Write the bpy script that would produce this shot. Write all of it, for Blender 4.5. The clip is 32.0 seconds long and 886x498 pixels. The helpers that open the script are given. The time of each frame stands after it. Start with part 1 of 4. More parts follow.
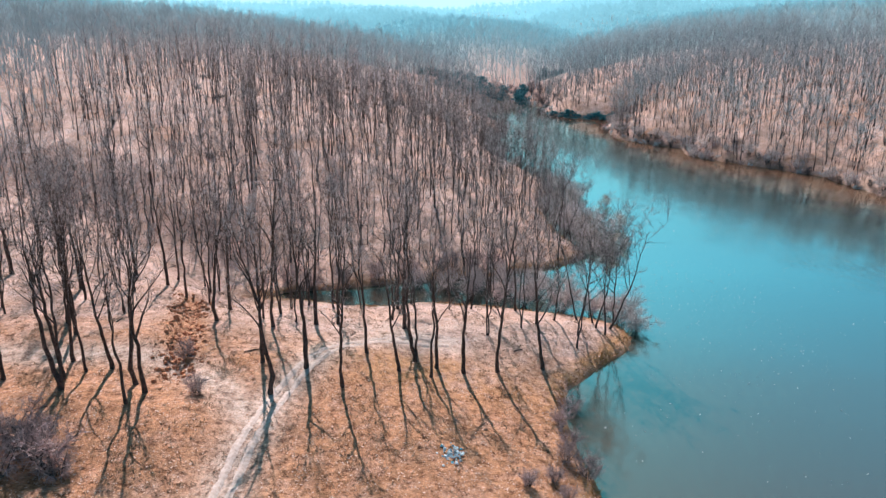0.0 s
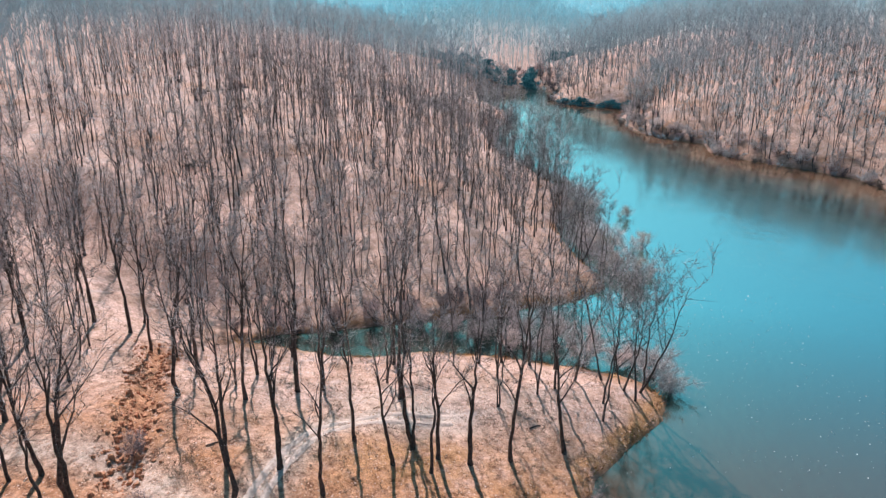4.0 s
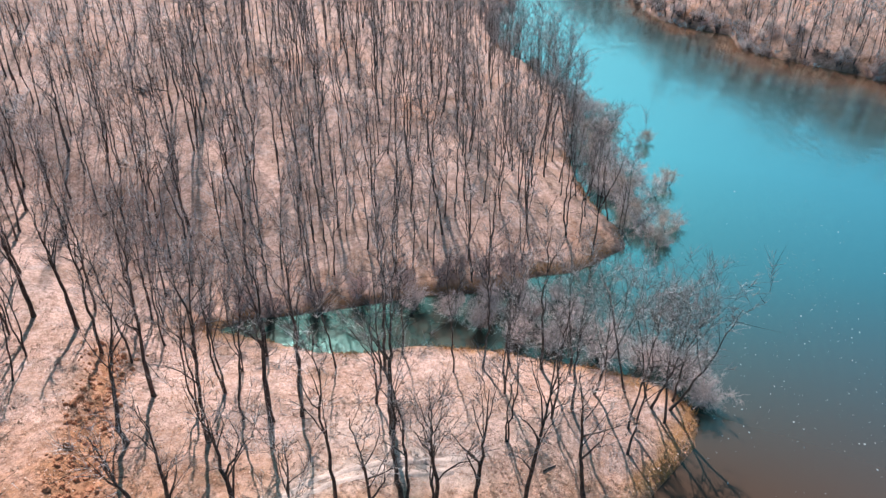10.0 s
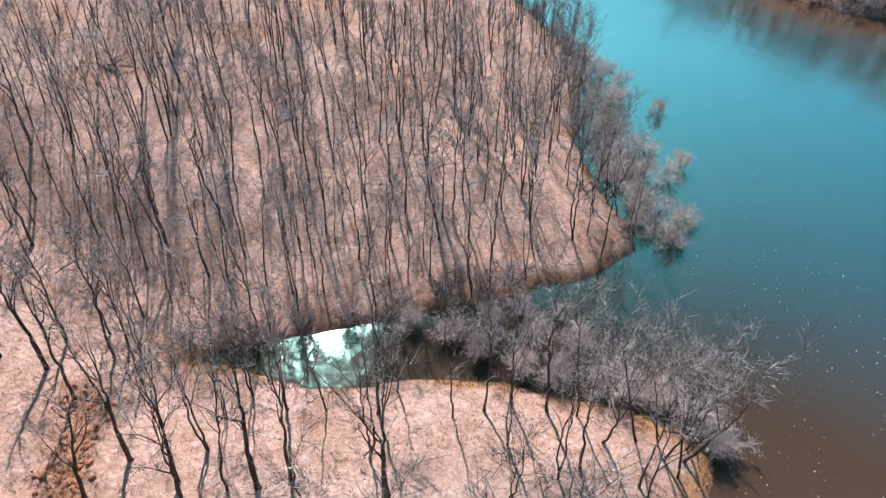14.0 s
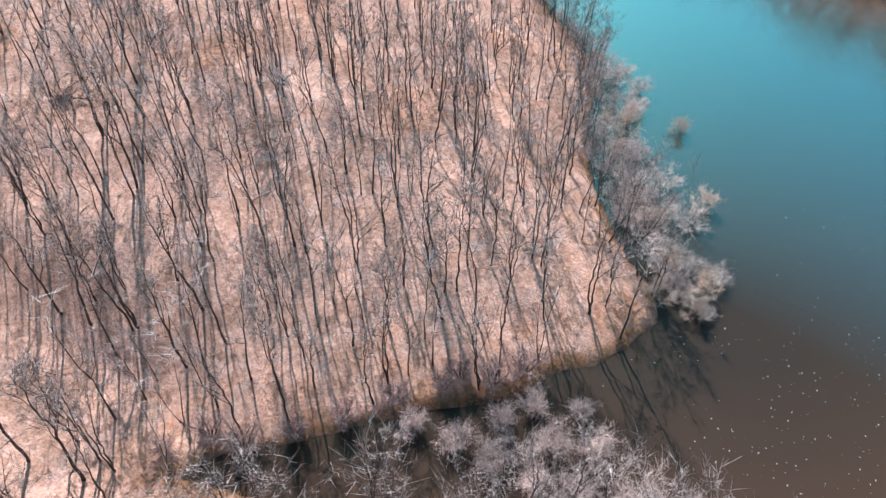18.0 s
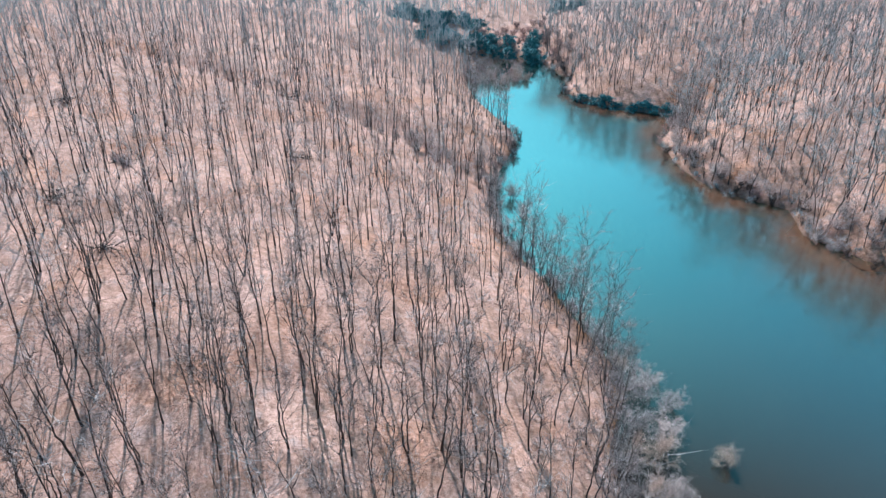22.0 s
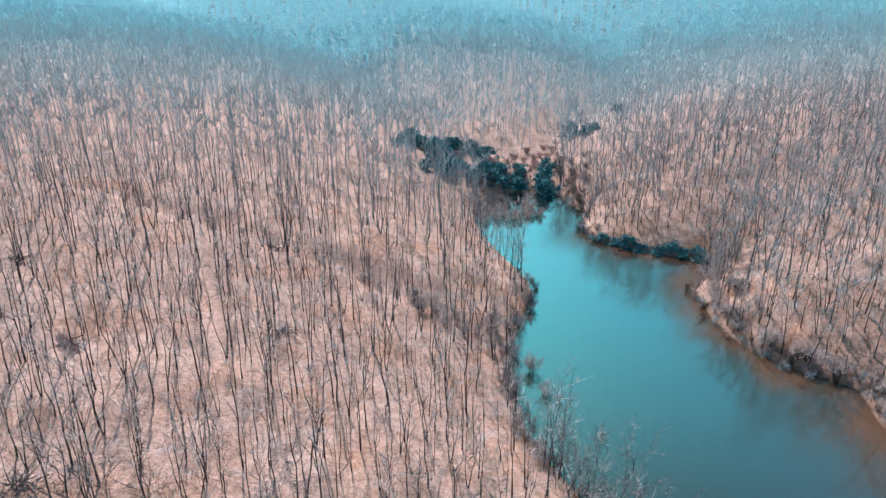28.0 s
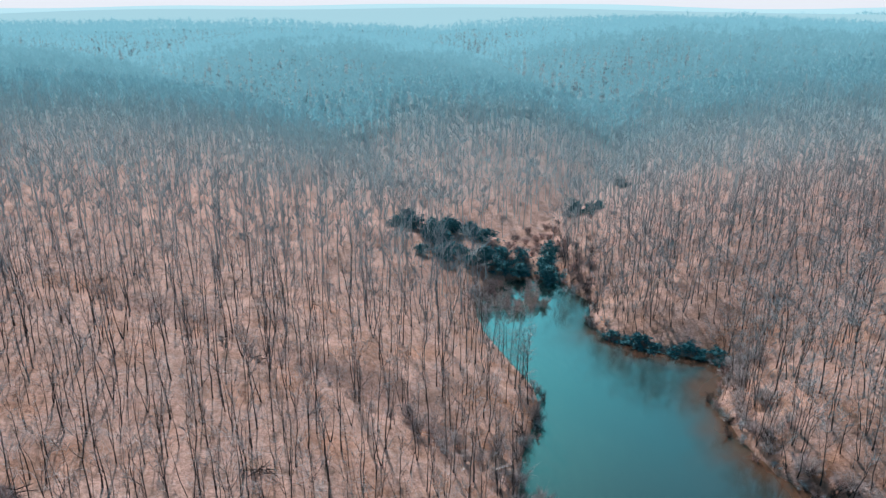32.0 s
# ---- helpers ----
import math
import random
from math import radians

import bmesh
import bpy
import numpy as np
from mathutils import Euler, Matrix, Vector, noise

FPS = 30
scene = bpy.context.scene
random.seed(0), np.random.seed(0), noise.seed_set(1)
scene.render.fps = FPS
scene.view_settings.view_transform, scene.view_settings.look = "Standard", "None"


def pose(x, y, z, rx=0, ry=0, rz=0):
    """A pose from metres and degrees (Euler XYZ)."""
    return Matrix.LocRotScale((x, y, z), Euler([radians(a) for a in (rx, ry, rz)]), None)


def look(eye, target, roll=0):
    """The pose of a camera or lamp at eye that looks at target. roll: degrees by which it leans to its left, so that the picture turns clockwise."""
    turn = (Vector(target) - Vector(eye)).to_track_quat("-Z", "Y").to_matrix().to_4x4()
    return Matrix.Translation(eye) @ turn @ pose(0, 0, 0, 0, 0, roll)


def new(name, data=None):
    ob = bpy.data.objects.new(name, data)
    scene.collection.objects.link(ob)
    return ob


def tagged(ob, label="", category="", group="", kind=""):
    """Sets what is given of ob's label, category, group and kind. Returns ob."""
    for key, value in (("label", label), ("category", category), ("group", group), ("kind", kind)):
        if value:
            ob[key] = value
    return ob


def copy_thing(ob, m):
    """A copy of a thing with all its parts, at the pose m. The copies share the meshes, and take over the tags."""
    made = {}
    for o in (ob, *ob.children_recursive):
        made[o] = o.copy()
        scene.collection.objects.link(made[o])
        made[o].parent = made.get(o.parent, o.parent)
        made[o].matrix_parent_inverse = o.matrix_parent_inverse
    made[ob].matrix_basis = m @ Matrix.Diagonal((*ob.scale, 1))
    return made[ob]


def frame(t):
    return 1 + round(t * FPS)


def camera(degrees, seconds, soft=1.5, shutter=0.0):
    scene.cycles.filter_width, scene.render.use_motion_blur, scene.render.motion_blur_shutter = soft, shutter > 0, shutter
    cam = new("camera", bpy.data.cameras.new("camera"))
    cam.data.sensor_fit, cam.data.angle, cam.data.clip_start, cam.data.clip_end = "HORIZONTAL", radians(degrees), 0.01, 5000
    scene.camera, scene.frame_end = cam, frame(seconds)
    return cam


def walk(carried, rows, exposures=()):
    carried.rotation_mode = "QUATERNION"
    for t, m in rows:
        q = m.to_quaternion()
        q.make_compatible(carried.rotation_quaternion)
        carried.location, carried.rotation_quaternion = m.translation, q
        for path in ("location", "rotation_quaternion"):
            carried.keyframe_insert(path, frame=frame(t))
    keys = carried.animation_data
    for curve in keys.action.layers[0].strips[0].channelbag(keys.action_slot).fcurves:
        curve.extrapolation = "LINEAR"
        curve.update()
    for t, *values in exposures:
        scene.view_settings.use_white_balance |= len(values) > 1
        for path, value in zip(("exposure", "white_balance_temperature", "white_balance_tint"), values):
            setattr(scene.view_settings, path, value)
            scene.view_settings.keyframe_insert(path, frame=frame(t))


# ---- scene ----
cam = camera(62.18, 32.0, soft=1.4)
ROWS = (
    (0.0, 0.00, 0.00, 50.00, 71.341, -0.212, -0.000),
    (0.5, 0.03, 2.43, 50.52, 71.287, -0.211, 0.064),
    (1.0, 0.07, 4.86, 51.06, 71.220, -0.201, 0.125),
    (1.5, 0.12, 7.27, 51.64, 71.183, -0.167, 0.174),
    (2.0, 0.16, 9.66, 52.25, 71.152, -0.130, 0.227),
    (2.5, 0.19, 12.06, 52.87, 71.117, -0.097, 0.291),
    (3.0, 0.21, 14.43, 53.48, 70.745, -0.081, 0.337),
    (3.5, 0.23, 16.78, 54.07, 69.958, -0.070, 0.357),
    (5.5, -0.10, 26.99, 55.88, 66.641, -0.287, 0.262),
    (6.0, -0.16, 29.14, 56.41, 65.698, -0.240, 0.222),
    (6.5, -0.22, 31.20, 56.96, 64.722, -0.202, 0.178),
    (7.0, -0.28, 33.11, 57.55, 63.758, -0.175, 0.142),
    (7.5, -0.32, 34.86, 58.21, 62.754, -0.168, 0.105),
    (8.0, -0.35, 36.52, 58.96, 61.770, -0.167, 0.058),
    (8.5, -0.37, 38.09, 59.79, 60.760, -0.155, -0.002),
    (9.0, -0.38, 39.60, 60.69, 59.772, -0.145, -0.049),
    (9.5, -0.37, 41.08, 61.65, 58.779, -0.140, -0.074),
    (10.0, -0.34, 42.55, 62.64, 57.800, -0.147, -0.103),
    (10.5, -0.32, 44.05, 63.65, 56.840, -0.123, -0.146),
    (11.0, -0.29, 45.65, 64.63, 55.838, -0.075, -0.202),
    (11.5, -0.29, 47.33, 65.60, 54.841, -0.008, -0.258),
    (12.0, -0.29, 49.12, 66.53, 53.884, 0.047, -0.330),
    (12.5, -0.29, 51.06, 67.46, 52.928, 0.072, -0.391),
    (13.0, -0.27, 53.25, 68.40, 52.002, 0.075, -0.462),
    (13.5, -0.24, 55.63, 69.37, 51.127, 0.083, -0.505),
    (14.0, -0.22, 58.16, 70.36, 50.305, 0.116, -0.534),
    (14.5, -0.20, 60.72, 71.38, 49.447, 0.160, -0.558),
    (16.5, -1.24, 72.92, 76.87, 44.726, -0.103, -1.103),
    (17.0, -1.28, 75.86, 77.66, 43.981, -0.065, -1.180),
    (17.5, -1.31, 78.81, 78.44, 43.510, -0.022, -1.242),
    (18.0, -1.33, 81.82, 79.16, 43.285, -0.016, -1.289),
    (18.5, -1.36, 84.90, 79.80, 43.191, -0.019, -1.347),
    (19.0, -1.39, 88.09, 80.38, 43.650, -0.024, -1.395),
    (19.5, -1.45, 91.53, 80.93, 45.428, -0.020, -1.414),
    (20.0, -1.50, 95.02, 81.42, 47.916, -0.010, -1.433),
    (20.5, -1.53, 98.44, 81.83, 50.644, -0.005, -1.487),
    (21.0, -1.53, 101.71, 82.13, 53.394, 0.007, -1.554),
    (21.5, -1.53, 104.89, 82.36, 56.273, 0.029, -1.603),
    (22.0, -1.53, 107.87, 82.53, 59.198, 0.047, -1.620),
    (22.5, -1.54, 110.63, 82.63, 62.157, 0.064, -1.613),
    (23.0, -1.57, 113.11, 82.65, 64.547, 0.079, -1.559),
    (23.5, -1.60, 115.49, 82.61, 65.278, 0.082, -1.498),
    (24.0, -1.65, 117.92, 82.58, 65.266, 0.086, -1.406),
    (24.5, -1.68, 120.42, 82.61, 65.277, 0.077, -1.318),
    (25.0, -1.71, 122.98, 82.70, 65.278, 0.072, -1.261),
    (25.5, -1.72, 125.61, 82.84, 65.354, 0.073, -1.233),
    (27.5, -1.73, 135.46, 85.80, 65.990, 0.034, -1.325),
    (28.0, -1.78, 137.73, 86.55, 66.398, 0.028, -1.351),
    (28.5, -1.81, 140.02, 87.29, 66.848, 0.001, -1.371),
    (29.0, -1.82, 142.38, 88.04, 67.393, -0.044, -1.401),
    (29.5, -1.82, 144.83, 88.79, 67.940, -0.083, -1.442),
    (30.0, -1.81, 147.33, 89.55, 68.500, -0.096, -1.491),
    (30.5, -1.80, 149.77, 90.32, 69.032, -0.092, -1.542),
    (31.0, -1.79, 152.08, 91.11, 69.570, -0.093, -1.580),
    (31.5, -1.79, 154.26, 91.91, 70.058, -0.097, -1.592),
    (32.0, -1.80, 156.39, 92.71, 70.369, -0.097, -1.605),
)
walk(cam, [(t, pose(x, y, z, rx, ry, rz)) for t, x, y, z, rx, ry, rz in ROWS],
     [(0.0, 0.61, 5870.0, 8.0), (9.0, 0.66, 5920.0, 8.4), (13.0, 0.58, 5960.0, 9.8), (17.0, 0.86, 6090.0, 11.6), (19.0, 0.89, 6140.0, 12.0), (21.0, 0.66, 5790.0, 7.8), (23.0, 0.57, 5420.0, 4.9), (25.0, 0.44, 5580.0, 6.3), (28.0, 0.43, 5740.0, 7.2), (30.0, 0.33, 5820.0, 7.2), (32.0, -0.11, 5880.0, 7.6)])

# ---- sky and sun ----
SUN_AZ, SUN_EL = radians(-13), radians(45)
world = bpy.data.worlds.new("hazy_sky")
scene.world = world
world.use_nodes = True
wn = world.node_tree
wn.nodes.clear()
sky = wn.nodes.new("ShaderNodeTexSky")
sky.sky_type, sky.sun_disc = "NISHITA", False
sky.sun_elevation, sky.sun_rotation = SUN_EL, SUN_AZ
sky.air_density, sky.dust_density, sky.ozone_density = 1.3, 2.0, 2.0
sky_bg = wn.nodes.new("ShaderNodeBackground")
sky_bg.inputs["Strength"].default_value = 0.065
sky_out = wn.nodes.new("ShaderNodeOutputWorld")
haze_tint = wn.nodes.new("ShaderNodeMix")
haze_tint.data_type, haze_tint.blend_type = "RGBA", "MULTIPLY"
haze_tint.inputs[0].default_value, haze_tint.inputs[7].default_value = 1.0, (0.48, 1.0, 1.02, 1)
wn.links.new(sky.outputs[0], haze_tint.inputs[6])
wn.links.new(haze_tint.outputs[2], sky_bg.inputs[0])
wn.links.new(sky_bg.outputs[0], sky_out.inputs[0])
sun = new("sun", bpy.data.lights.new("sun", "SUN"))
sun.data.energy, sun.data.angle, sun.data.color = 5.0, radians(0.5), (1.0, 0.92, 0.86)
to_sun = Vector((math.sin(SUN_AZ) * math.cos(SUN_EL), math.cos(SUN_AZ) * math.cos(SUN_EL), math.sin(SUN_EL)))
sun.matrix_world = look(to_sun * 400, (0, 0, 0))

# ---- materials ----


def material(name):
    m = bpy.data.materials.new(name)
    m.use_nodes = True
    nt = m.node_tree
    return m, nt, nt.nodes["Principled BSDF"]


def add(nt, kind, **inputs):
    n = nt.nodes.new(kind)
    for key, value in inputs.items():
        n.inputs[key.replace("_", " ")].default_value = value
    return n


def coords(nt):
    return nt.nodes.new("ShaderNodeTexCoord").outputs["Object"]


def noise_tex(nt, scale, detail=6.0, rough=0.6, vec=None):
    n = add(nt, "ShaderNodeTexNoise", Scale=scale, Detail=detail, Roughness=rough)
    if vec is not None:
        nt.links.new(vec, n.inputs["Vector"])
    return n.outputs["Fac"]


def ramp(nt, fac, stops):
    n = nt.nodes.new("ShaderNodeValToRGB")
    e = n.color_ramp.elements
    while len(e) < len(stops):
        e.new(0.5)
    for k, (pos, col) in enumerate(stops):
        e[k].position = pos
        e[k].color = (*col, 1) if len(col) == 3 else col
    nt.links.new(fac, n.inputs[0])
    return n.outputs[0]


def mix(nt, fac, a, b):
    n = nt.nodes.new("ShaderNodeMix")
    n.data_type = "RGBA"
    for value, k in ((fac, 0), (a, 6), (b, 7)):
        if hasattr(value, "is_output"):
            nt.links.new(value, n.inputs[k])
        elif k == 0:
            n.inputs[0].default_value = value
        else:
            n.inputs[k].default_value = (*value, 1)
    return n.outputs[2]


def maths(nt, op, a, b=0.0):
    n = nt.nodes.new("ShaderNodeMath")
    n.operation = op
    for value, k in ((a, 0), (b, 1)):
        if hasattr(value, "is_output"):
            nt.links.new(value, n.inputs[k])
        else:
            n.inputs[k].default_value = value
    return n.outputs[0]


def bump(nt, bsdf, height, strength, distance):
    n = add(nt, "ShaderNodeBump", Strength=strength, Distance=distance)
    nt.links.new(height, n.inputs["Height"])
    nt.links.new(n.outputs[0], bsdf.inputs["Normal"])


def attribute(nt, name):
    n = nt.nodes.new("ShaderNodeAttribute")
    n.attribute_name = name
    return n.outputs["Fac"]


def ground_material():
    m, nt, b = material("leaf_litter")
    v = coords(nt)
    big = noise_tex(nt, 0.07, 5, 0.6, v)
    mid = noise_tex(nt, 0.45, 6, 0.65, v)
    leaf = noise_tex(nt, 2.2, 7, 0.8, v)
    litter = ramp(nt, big, [(0.32, (0.56, 0.305, 0.25)), (0.5, (0.72, 0.425, 0.36)), (0.7, (0.79, 0.515, 0.45))])
    fleck = ramp(nt, leaf, [(0.40, (0.22, 0.115, 0.085)), (0.5, (0.59, 0.37, 0.295)), (0.62, (0.81, 0.565, 0.475))])
    col = mix(nt, 0.62, litter, fleck)
    patches = noise_tex(nt, 0.16, 5, 0.7, v)
    col = mix(nt, ramp(nt, patches, [(0.46, (0, 0, 0)), (0.66, (0.8, 0.8, 0.8))]), col, mix(nt, leaf, (0.12, 0.06, 0.045), (0.52, 0.33, 0.25)))
    brown = ramp(nt, mid, [(0.50, (0, 0, 0)), (0.68, (1, 1, 1))])
    col = mix(nt, maths(nt, "MULTIPLY", brown, 0.6), col, (0.27, 0.145, 0.095))
    grey = ramp(nt, noise_tex(nt, 0.3, 4, 0.6, v), [(0.55, (0, 0, 0)), (0.75, (0.7, 0.7, 0.7))])
    col = mix(nt, grey, col, (0.50, 0.40, 0.39))
    cell = add(nt, "ShaderNodeTexVoronoi", Scale=3.2)
    nt.links.new(v, cell.inputs["Vector"])
    each = nt.nodes.new("ShaderNodeSeparateColor")
    nt.links.new(cell.outputs["Color"], each.inputs[0])
    curled = ramp(nt, each.outputs[0], [(0.0, (0.16, 0.08, 0.055)), (0.4, (0.45, 0.28, 0.22)), (0.75, (0.72, 0.50, 0.42)), (1.0, (0.90, 0.71, 0.63))])
    col = mix(nt, 0.16, col, curled)
    # distance haze put into the ground colour as a blue-grey tint
    haze_share = maths(nt, "MULTIPLY", attribute(nt, "far_haze"), ramp(nt, mid, [(0.3, (0.9, 0.9, 0.9)), (0.5, (1, 1, 1))]))
    col = mix(nt, haze_share, col, mix(nt, leaf, (0.17, 0.235, 0.25), (0.28, 0.36, 0.38)))
    russet = maths(nt, "MULTIPLY", attribute(nt, "russet"), ramp(nt, mid, [(0.25, (0.5, 0.5, 0.5)), (0.6, (1, 1, 1))]))
    col = mix(nt, maths(nt, "MINIMUM", maths(nt, "MULTIPLY", russet, 1.25), 1.0), col, mix(nt, ramp(nt, each.outputs[1], [(0.0, (0.05, 0.05, 0.05)), (1.0, (0.95, 0.95, 0.95))]), mix(nt, leaf, (0.06, 0.024, 0.012), (0.62, 0.29, 0.16)), mix(nt, leaf, (0.12, 0.045, 0.02), (0.90, 0.41, 0.22))))
    moss = maths(nt, "MULTIPLY", attribute(nt, "moss"), ramp(nt, mid, [(0.32, (0, 0, 0)), (0.52, (1, 1, 1))]))
    col = mix(nt, moss, col, mix(nt, leaf, (0.30, 0.13, 0.05), (0.66, 0.33, 0.15)))
    dust = maths(nt, "MULTIPLY", attribute(nt, "dust"), ramp(nt, mid, [(0.2, (0.45, 0.45, 0.45)), (0.6, (1, 1, 1))]))
    col = mix(nt, dust, col, (0.60, 0.44, 0.37))
    # dark earth, and shade of the undercut bank painted along the waterline
    mud_and_shade = maths(nt, "MULTIPLY", attribute(nt, "mud_and_shade"), ramp(nt, mid, [(0.3, (0.5, 0.5, 0.5)), (0.6, (1, 1, 1))]))
    col = mix(nt, mud_and_shade, col, (0.085, 0.06, 0.045))
    clump = noise_tex(nt, 0.95, 9, 0.78, v)
    faint = ramp(nt, clump, [(0.38, (0.72, 0.70, 0.69)), (0.5, (1.0, 1.0, 1.0)), (0.62, (1.12, 1.12, 1.12))])
    strong = ramp(nt, clump, [(0.39, (0.34, 0.29, 0.28)), (0.48, (0.92, 0.90, 0.88)), (0.60, (1.35, 1.40, 1.45))])
    tone = nt.nodes.new("ShaderNodeMix")
    tone.data_type, tone.blend_type = "RGBA", "MULTIPLY"
    tone.inputs[0].default_value = 1.0
    nt.links.new(col, tone.inputs[6])
    nt.links.new(mix(nt, attribute(nt, "russet"), faint, strong), tone.inputs[7])
    nt.links.new(tone.outputs[2], b.inputs["Base Color"])
    b.inputs["Roughness"].default_value = 0.95
    b.inputs["Specular IOR Level"].default_value = 0.15
    bump(nt, b, maths(nt, "ADD", leaf, maths(nt, "MULTIPLY", each.outputs[0], 0.35)), 1.0, 0.22)
    return m


def water_material():
    m, nt, b = material("lake_water")
    nt.nodes.remove(b)
    v = coords(nt)
    # random tone of the deep water body
    silt_and_reflection = noise_tex(nt, 0.02, 3, 0.5, v)
    body = nt.nodes.new("ShaderNodeBsdfDiffuse")
    deep = ramp(nt, silt_and_reflection, [(0.3, (0.028, 0.022, 0.019)), (0.7, (0.040, 0.029, 0.022))])
    # the bank's brown reflection is painted into the water colour
    nt.links.new(mix(nt, attribute(nt, "silt_and_reflection"), deep, (0.125, 0.062, 0.037)), body.inputs["Color"])
    gloss = nt.nodes.new("ShaderNodeBsdfGlossy")
    gloss.inputs["Roughness"].default_value = 0.085
    stretch = add(nt, "ShaderNodeMapping", Rotation=(0, 0, 0.35), Scale=(1.0, 0.45, 1.0))
    nt.links.new(v, stretch.inputs["Vector"])
    ripple = noise_tex(nt, 0.75, 5, 0.6, stretch.outputs[0])
    patch = ramp(nt, noise_tex(nt, 0.035, 3, 0.5, v), [(0.42, (0.15, 0.15, 0.15)), (0.65, (1, 1, 1))])
    n = add(nt, "ShaderNodeBump", Strength=1.0, Distance=0.10)
    nt.links.new(maths(nt, "MULTIPLY", ripple, patch), n.inputs["Height"])
    nt.links.new(n.outputs[0], gloss.inputs["Normal"])
    slant = add(nt, "ShaderNodeLayerWeight", Blend=0.5)
    nt.links.new(ramp(nt, slant.outputs["Facing"], [(0.5, (0.54, 0.96, 0.87)), (0.82, (0.84, 0.98, 0.94))]), gloss.inputs["Color"])
    share = maths(nt, "MINIMUM", maths(nt, "MAXIMUM", maths(nt, "MULTIPLY", maths(nt, "SUBTRACT", slant.outputs["Facing"], 0.262), 2.5), 0.02), 0.84)
    # gloss lowered in the inlet to tone down the sun's glint
    share = maths(nt, "MULTIPLY", share, maths(nt, "SUBTRACT", 1.0, maths(nt, "MULTIPLY", attribute(nt, "glint_mute"), ramp(nt, noise_tex(nt, 0.4, 5, 0.7, v), [(0.38, (0.6, 0.6, 0.6)), (0.58, (0.84, 0.84, 0.84))]))))
    # less gloss where the bank reflection is painted
    share = maths(nt, "MULTIPLY", share, maths(nt, "SUBTRACT", 1.0, maths(nt, "MULTIPLY", attribute(nt, "silt_and_reflection"), 0.72)))
    both = nt.nodes.new("ShaderNodeMixShader")
    nt.links.new(share, both.inputs[0])
    nt.links.new(body.outputs[0], both.inputs[1])
    nt.links.new(gloss.outputs[0], both.inputs[2])
    nt.links.new(both.outputs[0], nt.nodes["Material Output"].inputs["Surface"])
    return m


def bark_material(name, dark, pale, scale=2.0):
    m, nt, b = material(name)
    v = coords(nt)
    grain = noise_tex(nt, scale, 6, 0.7, v)
    rnd = nt.nodes.new("ShaderNodeObjectInfo").outputs["Random"]
    col = ramp(nt, grain, [(0.3, dark), (0.7, pale)])
    shade = ramp(nt, rnd, [(0.0, (0.75, 0.75, 0.75)), (1.0, (1.2, 1.15, 1.12))])
    n = nt.nodes.new("ShaderNodeMix")
    n.data_type, n.blend_type = "RGBA", "MULTIPLY"
    n.inputs[0].default_value = 1.0
    nt.links.new(col, n.inputs[6])
    nt.links.new(shade, n.inputs[7])
    nt.links.new(n.outputs[2], b.inputs["Base Color"])
    b.inputs["Roughness"].default_value = 0.9
    b.inputs["Specular IOR Level"].default_value = 0.2
    bump(nt, b, grain, 0.5, 0.03)
    return m


def leaf_material():
    m, nt, b = material("dead_leaf")
    rnd = nt.nodes.new("ShaderNodeNewGeometry").outputs["Random Per Island"]
    col = ramp(nt, rnd, [(0.0, (0.30, 0.12, 0.06)), (0.35, (0.58, 0.27, 0.15)), (0.7, (0.72, 0.42, 0.29)), (1.0, (0.80, 0.57, 0.48))])
    vein = noise_tex(nt, 9.0, 3, 0.6, coords(nt))
    nt.links.new(mix(nt, maths(nt, "MULTIPLY", vein, 0.5), col, (0.25, 0.12, 0.08)), b.inputs["Base Color"])
    b.inputs["Roughness"].default_value = 0.8
    return m


LITTER = ground_material()
WATER = water_material()
BARK = bark_material("dark_bark", (0.014, 0.010, 0.009), (0.15, 0.114, 0.104), 3.4)
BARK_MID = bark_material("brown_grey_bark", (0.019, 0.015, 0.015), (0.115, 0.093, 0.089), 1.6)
# bark of farther trees, paled and blued to paint haze
BARK_FAR = bark_material("haze_tinted_bark", (0.13, 0.15, 0.165), (0.28, 0.31, 0.33), 0.9)
TWIG = bark_material("bare_twigs", (0.38, 0.325, 0.315), (0.72, 0.635, 0.62), 1.6)
ALDER = bark_material("alder_twigs", (0.56, 0.445, 0.425), (0.78, 0.65, 0.62), 0.8)
SCRUB = bark_material("pale_scrub_twigs", (0.55, 0.47, 0.455), (0.80, 0.70, 0.68), 0.8)
# four steps of haze painted into the bark colour, bluer farther off
FARWOODS = [bark_material("far_haze_bark_1", (0.46, 0.53, 0.555), (0.58, 0.65, 0.675), 0.1), bark_material("far_haze_bark_2", (0.48, 0.59, 0.62), (0.60, 0.71, 0.74), 0.1),
            bark_material("far_haze_bark_3", (0.43, 0.57, 0.605), (0.54, 0.69, 0.73), 0.1), bark_material("far_haze_bark_4", (0.45, 0.66, 0.71), (0.56, 0.78, 0.83), 0.1)]
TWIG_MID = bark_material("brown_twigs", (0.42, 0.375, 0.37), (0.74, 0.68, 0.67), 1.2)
# twigs with the blue-grey of haze put into their colour
TWIG_FAR = bark_material("haze_tinted_twigs", (0.43, 0.465, 0.485), (0.68, 0.72, 0.74), 0.8)
MAUVE = bark_material("mauve_brown_twigs", (0.36, 0.255, 0.245), (0.62, 0.465, 0.445), 1.0)
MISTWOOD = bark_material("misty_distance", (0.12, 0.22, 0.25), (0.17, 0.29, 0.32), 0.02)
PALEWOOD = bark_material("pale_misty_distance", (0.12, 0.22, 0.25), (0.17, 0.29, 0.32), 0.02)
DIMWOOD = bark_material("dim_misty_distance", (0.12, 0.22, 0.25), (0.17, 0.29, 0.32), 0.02)
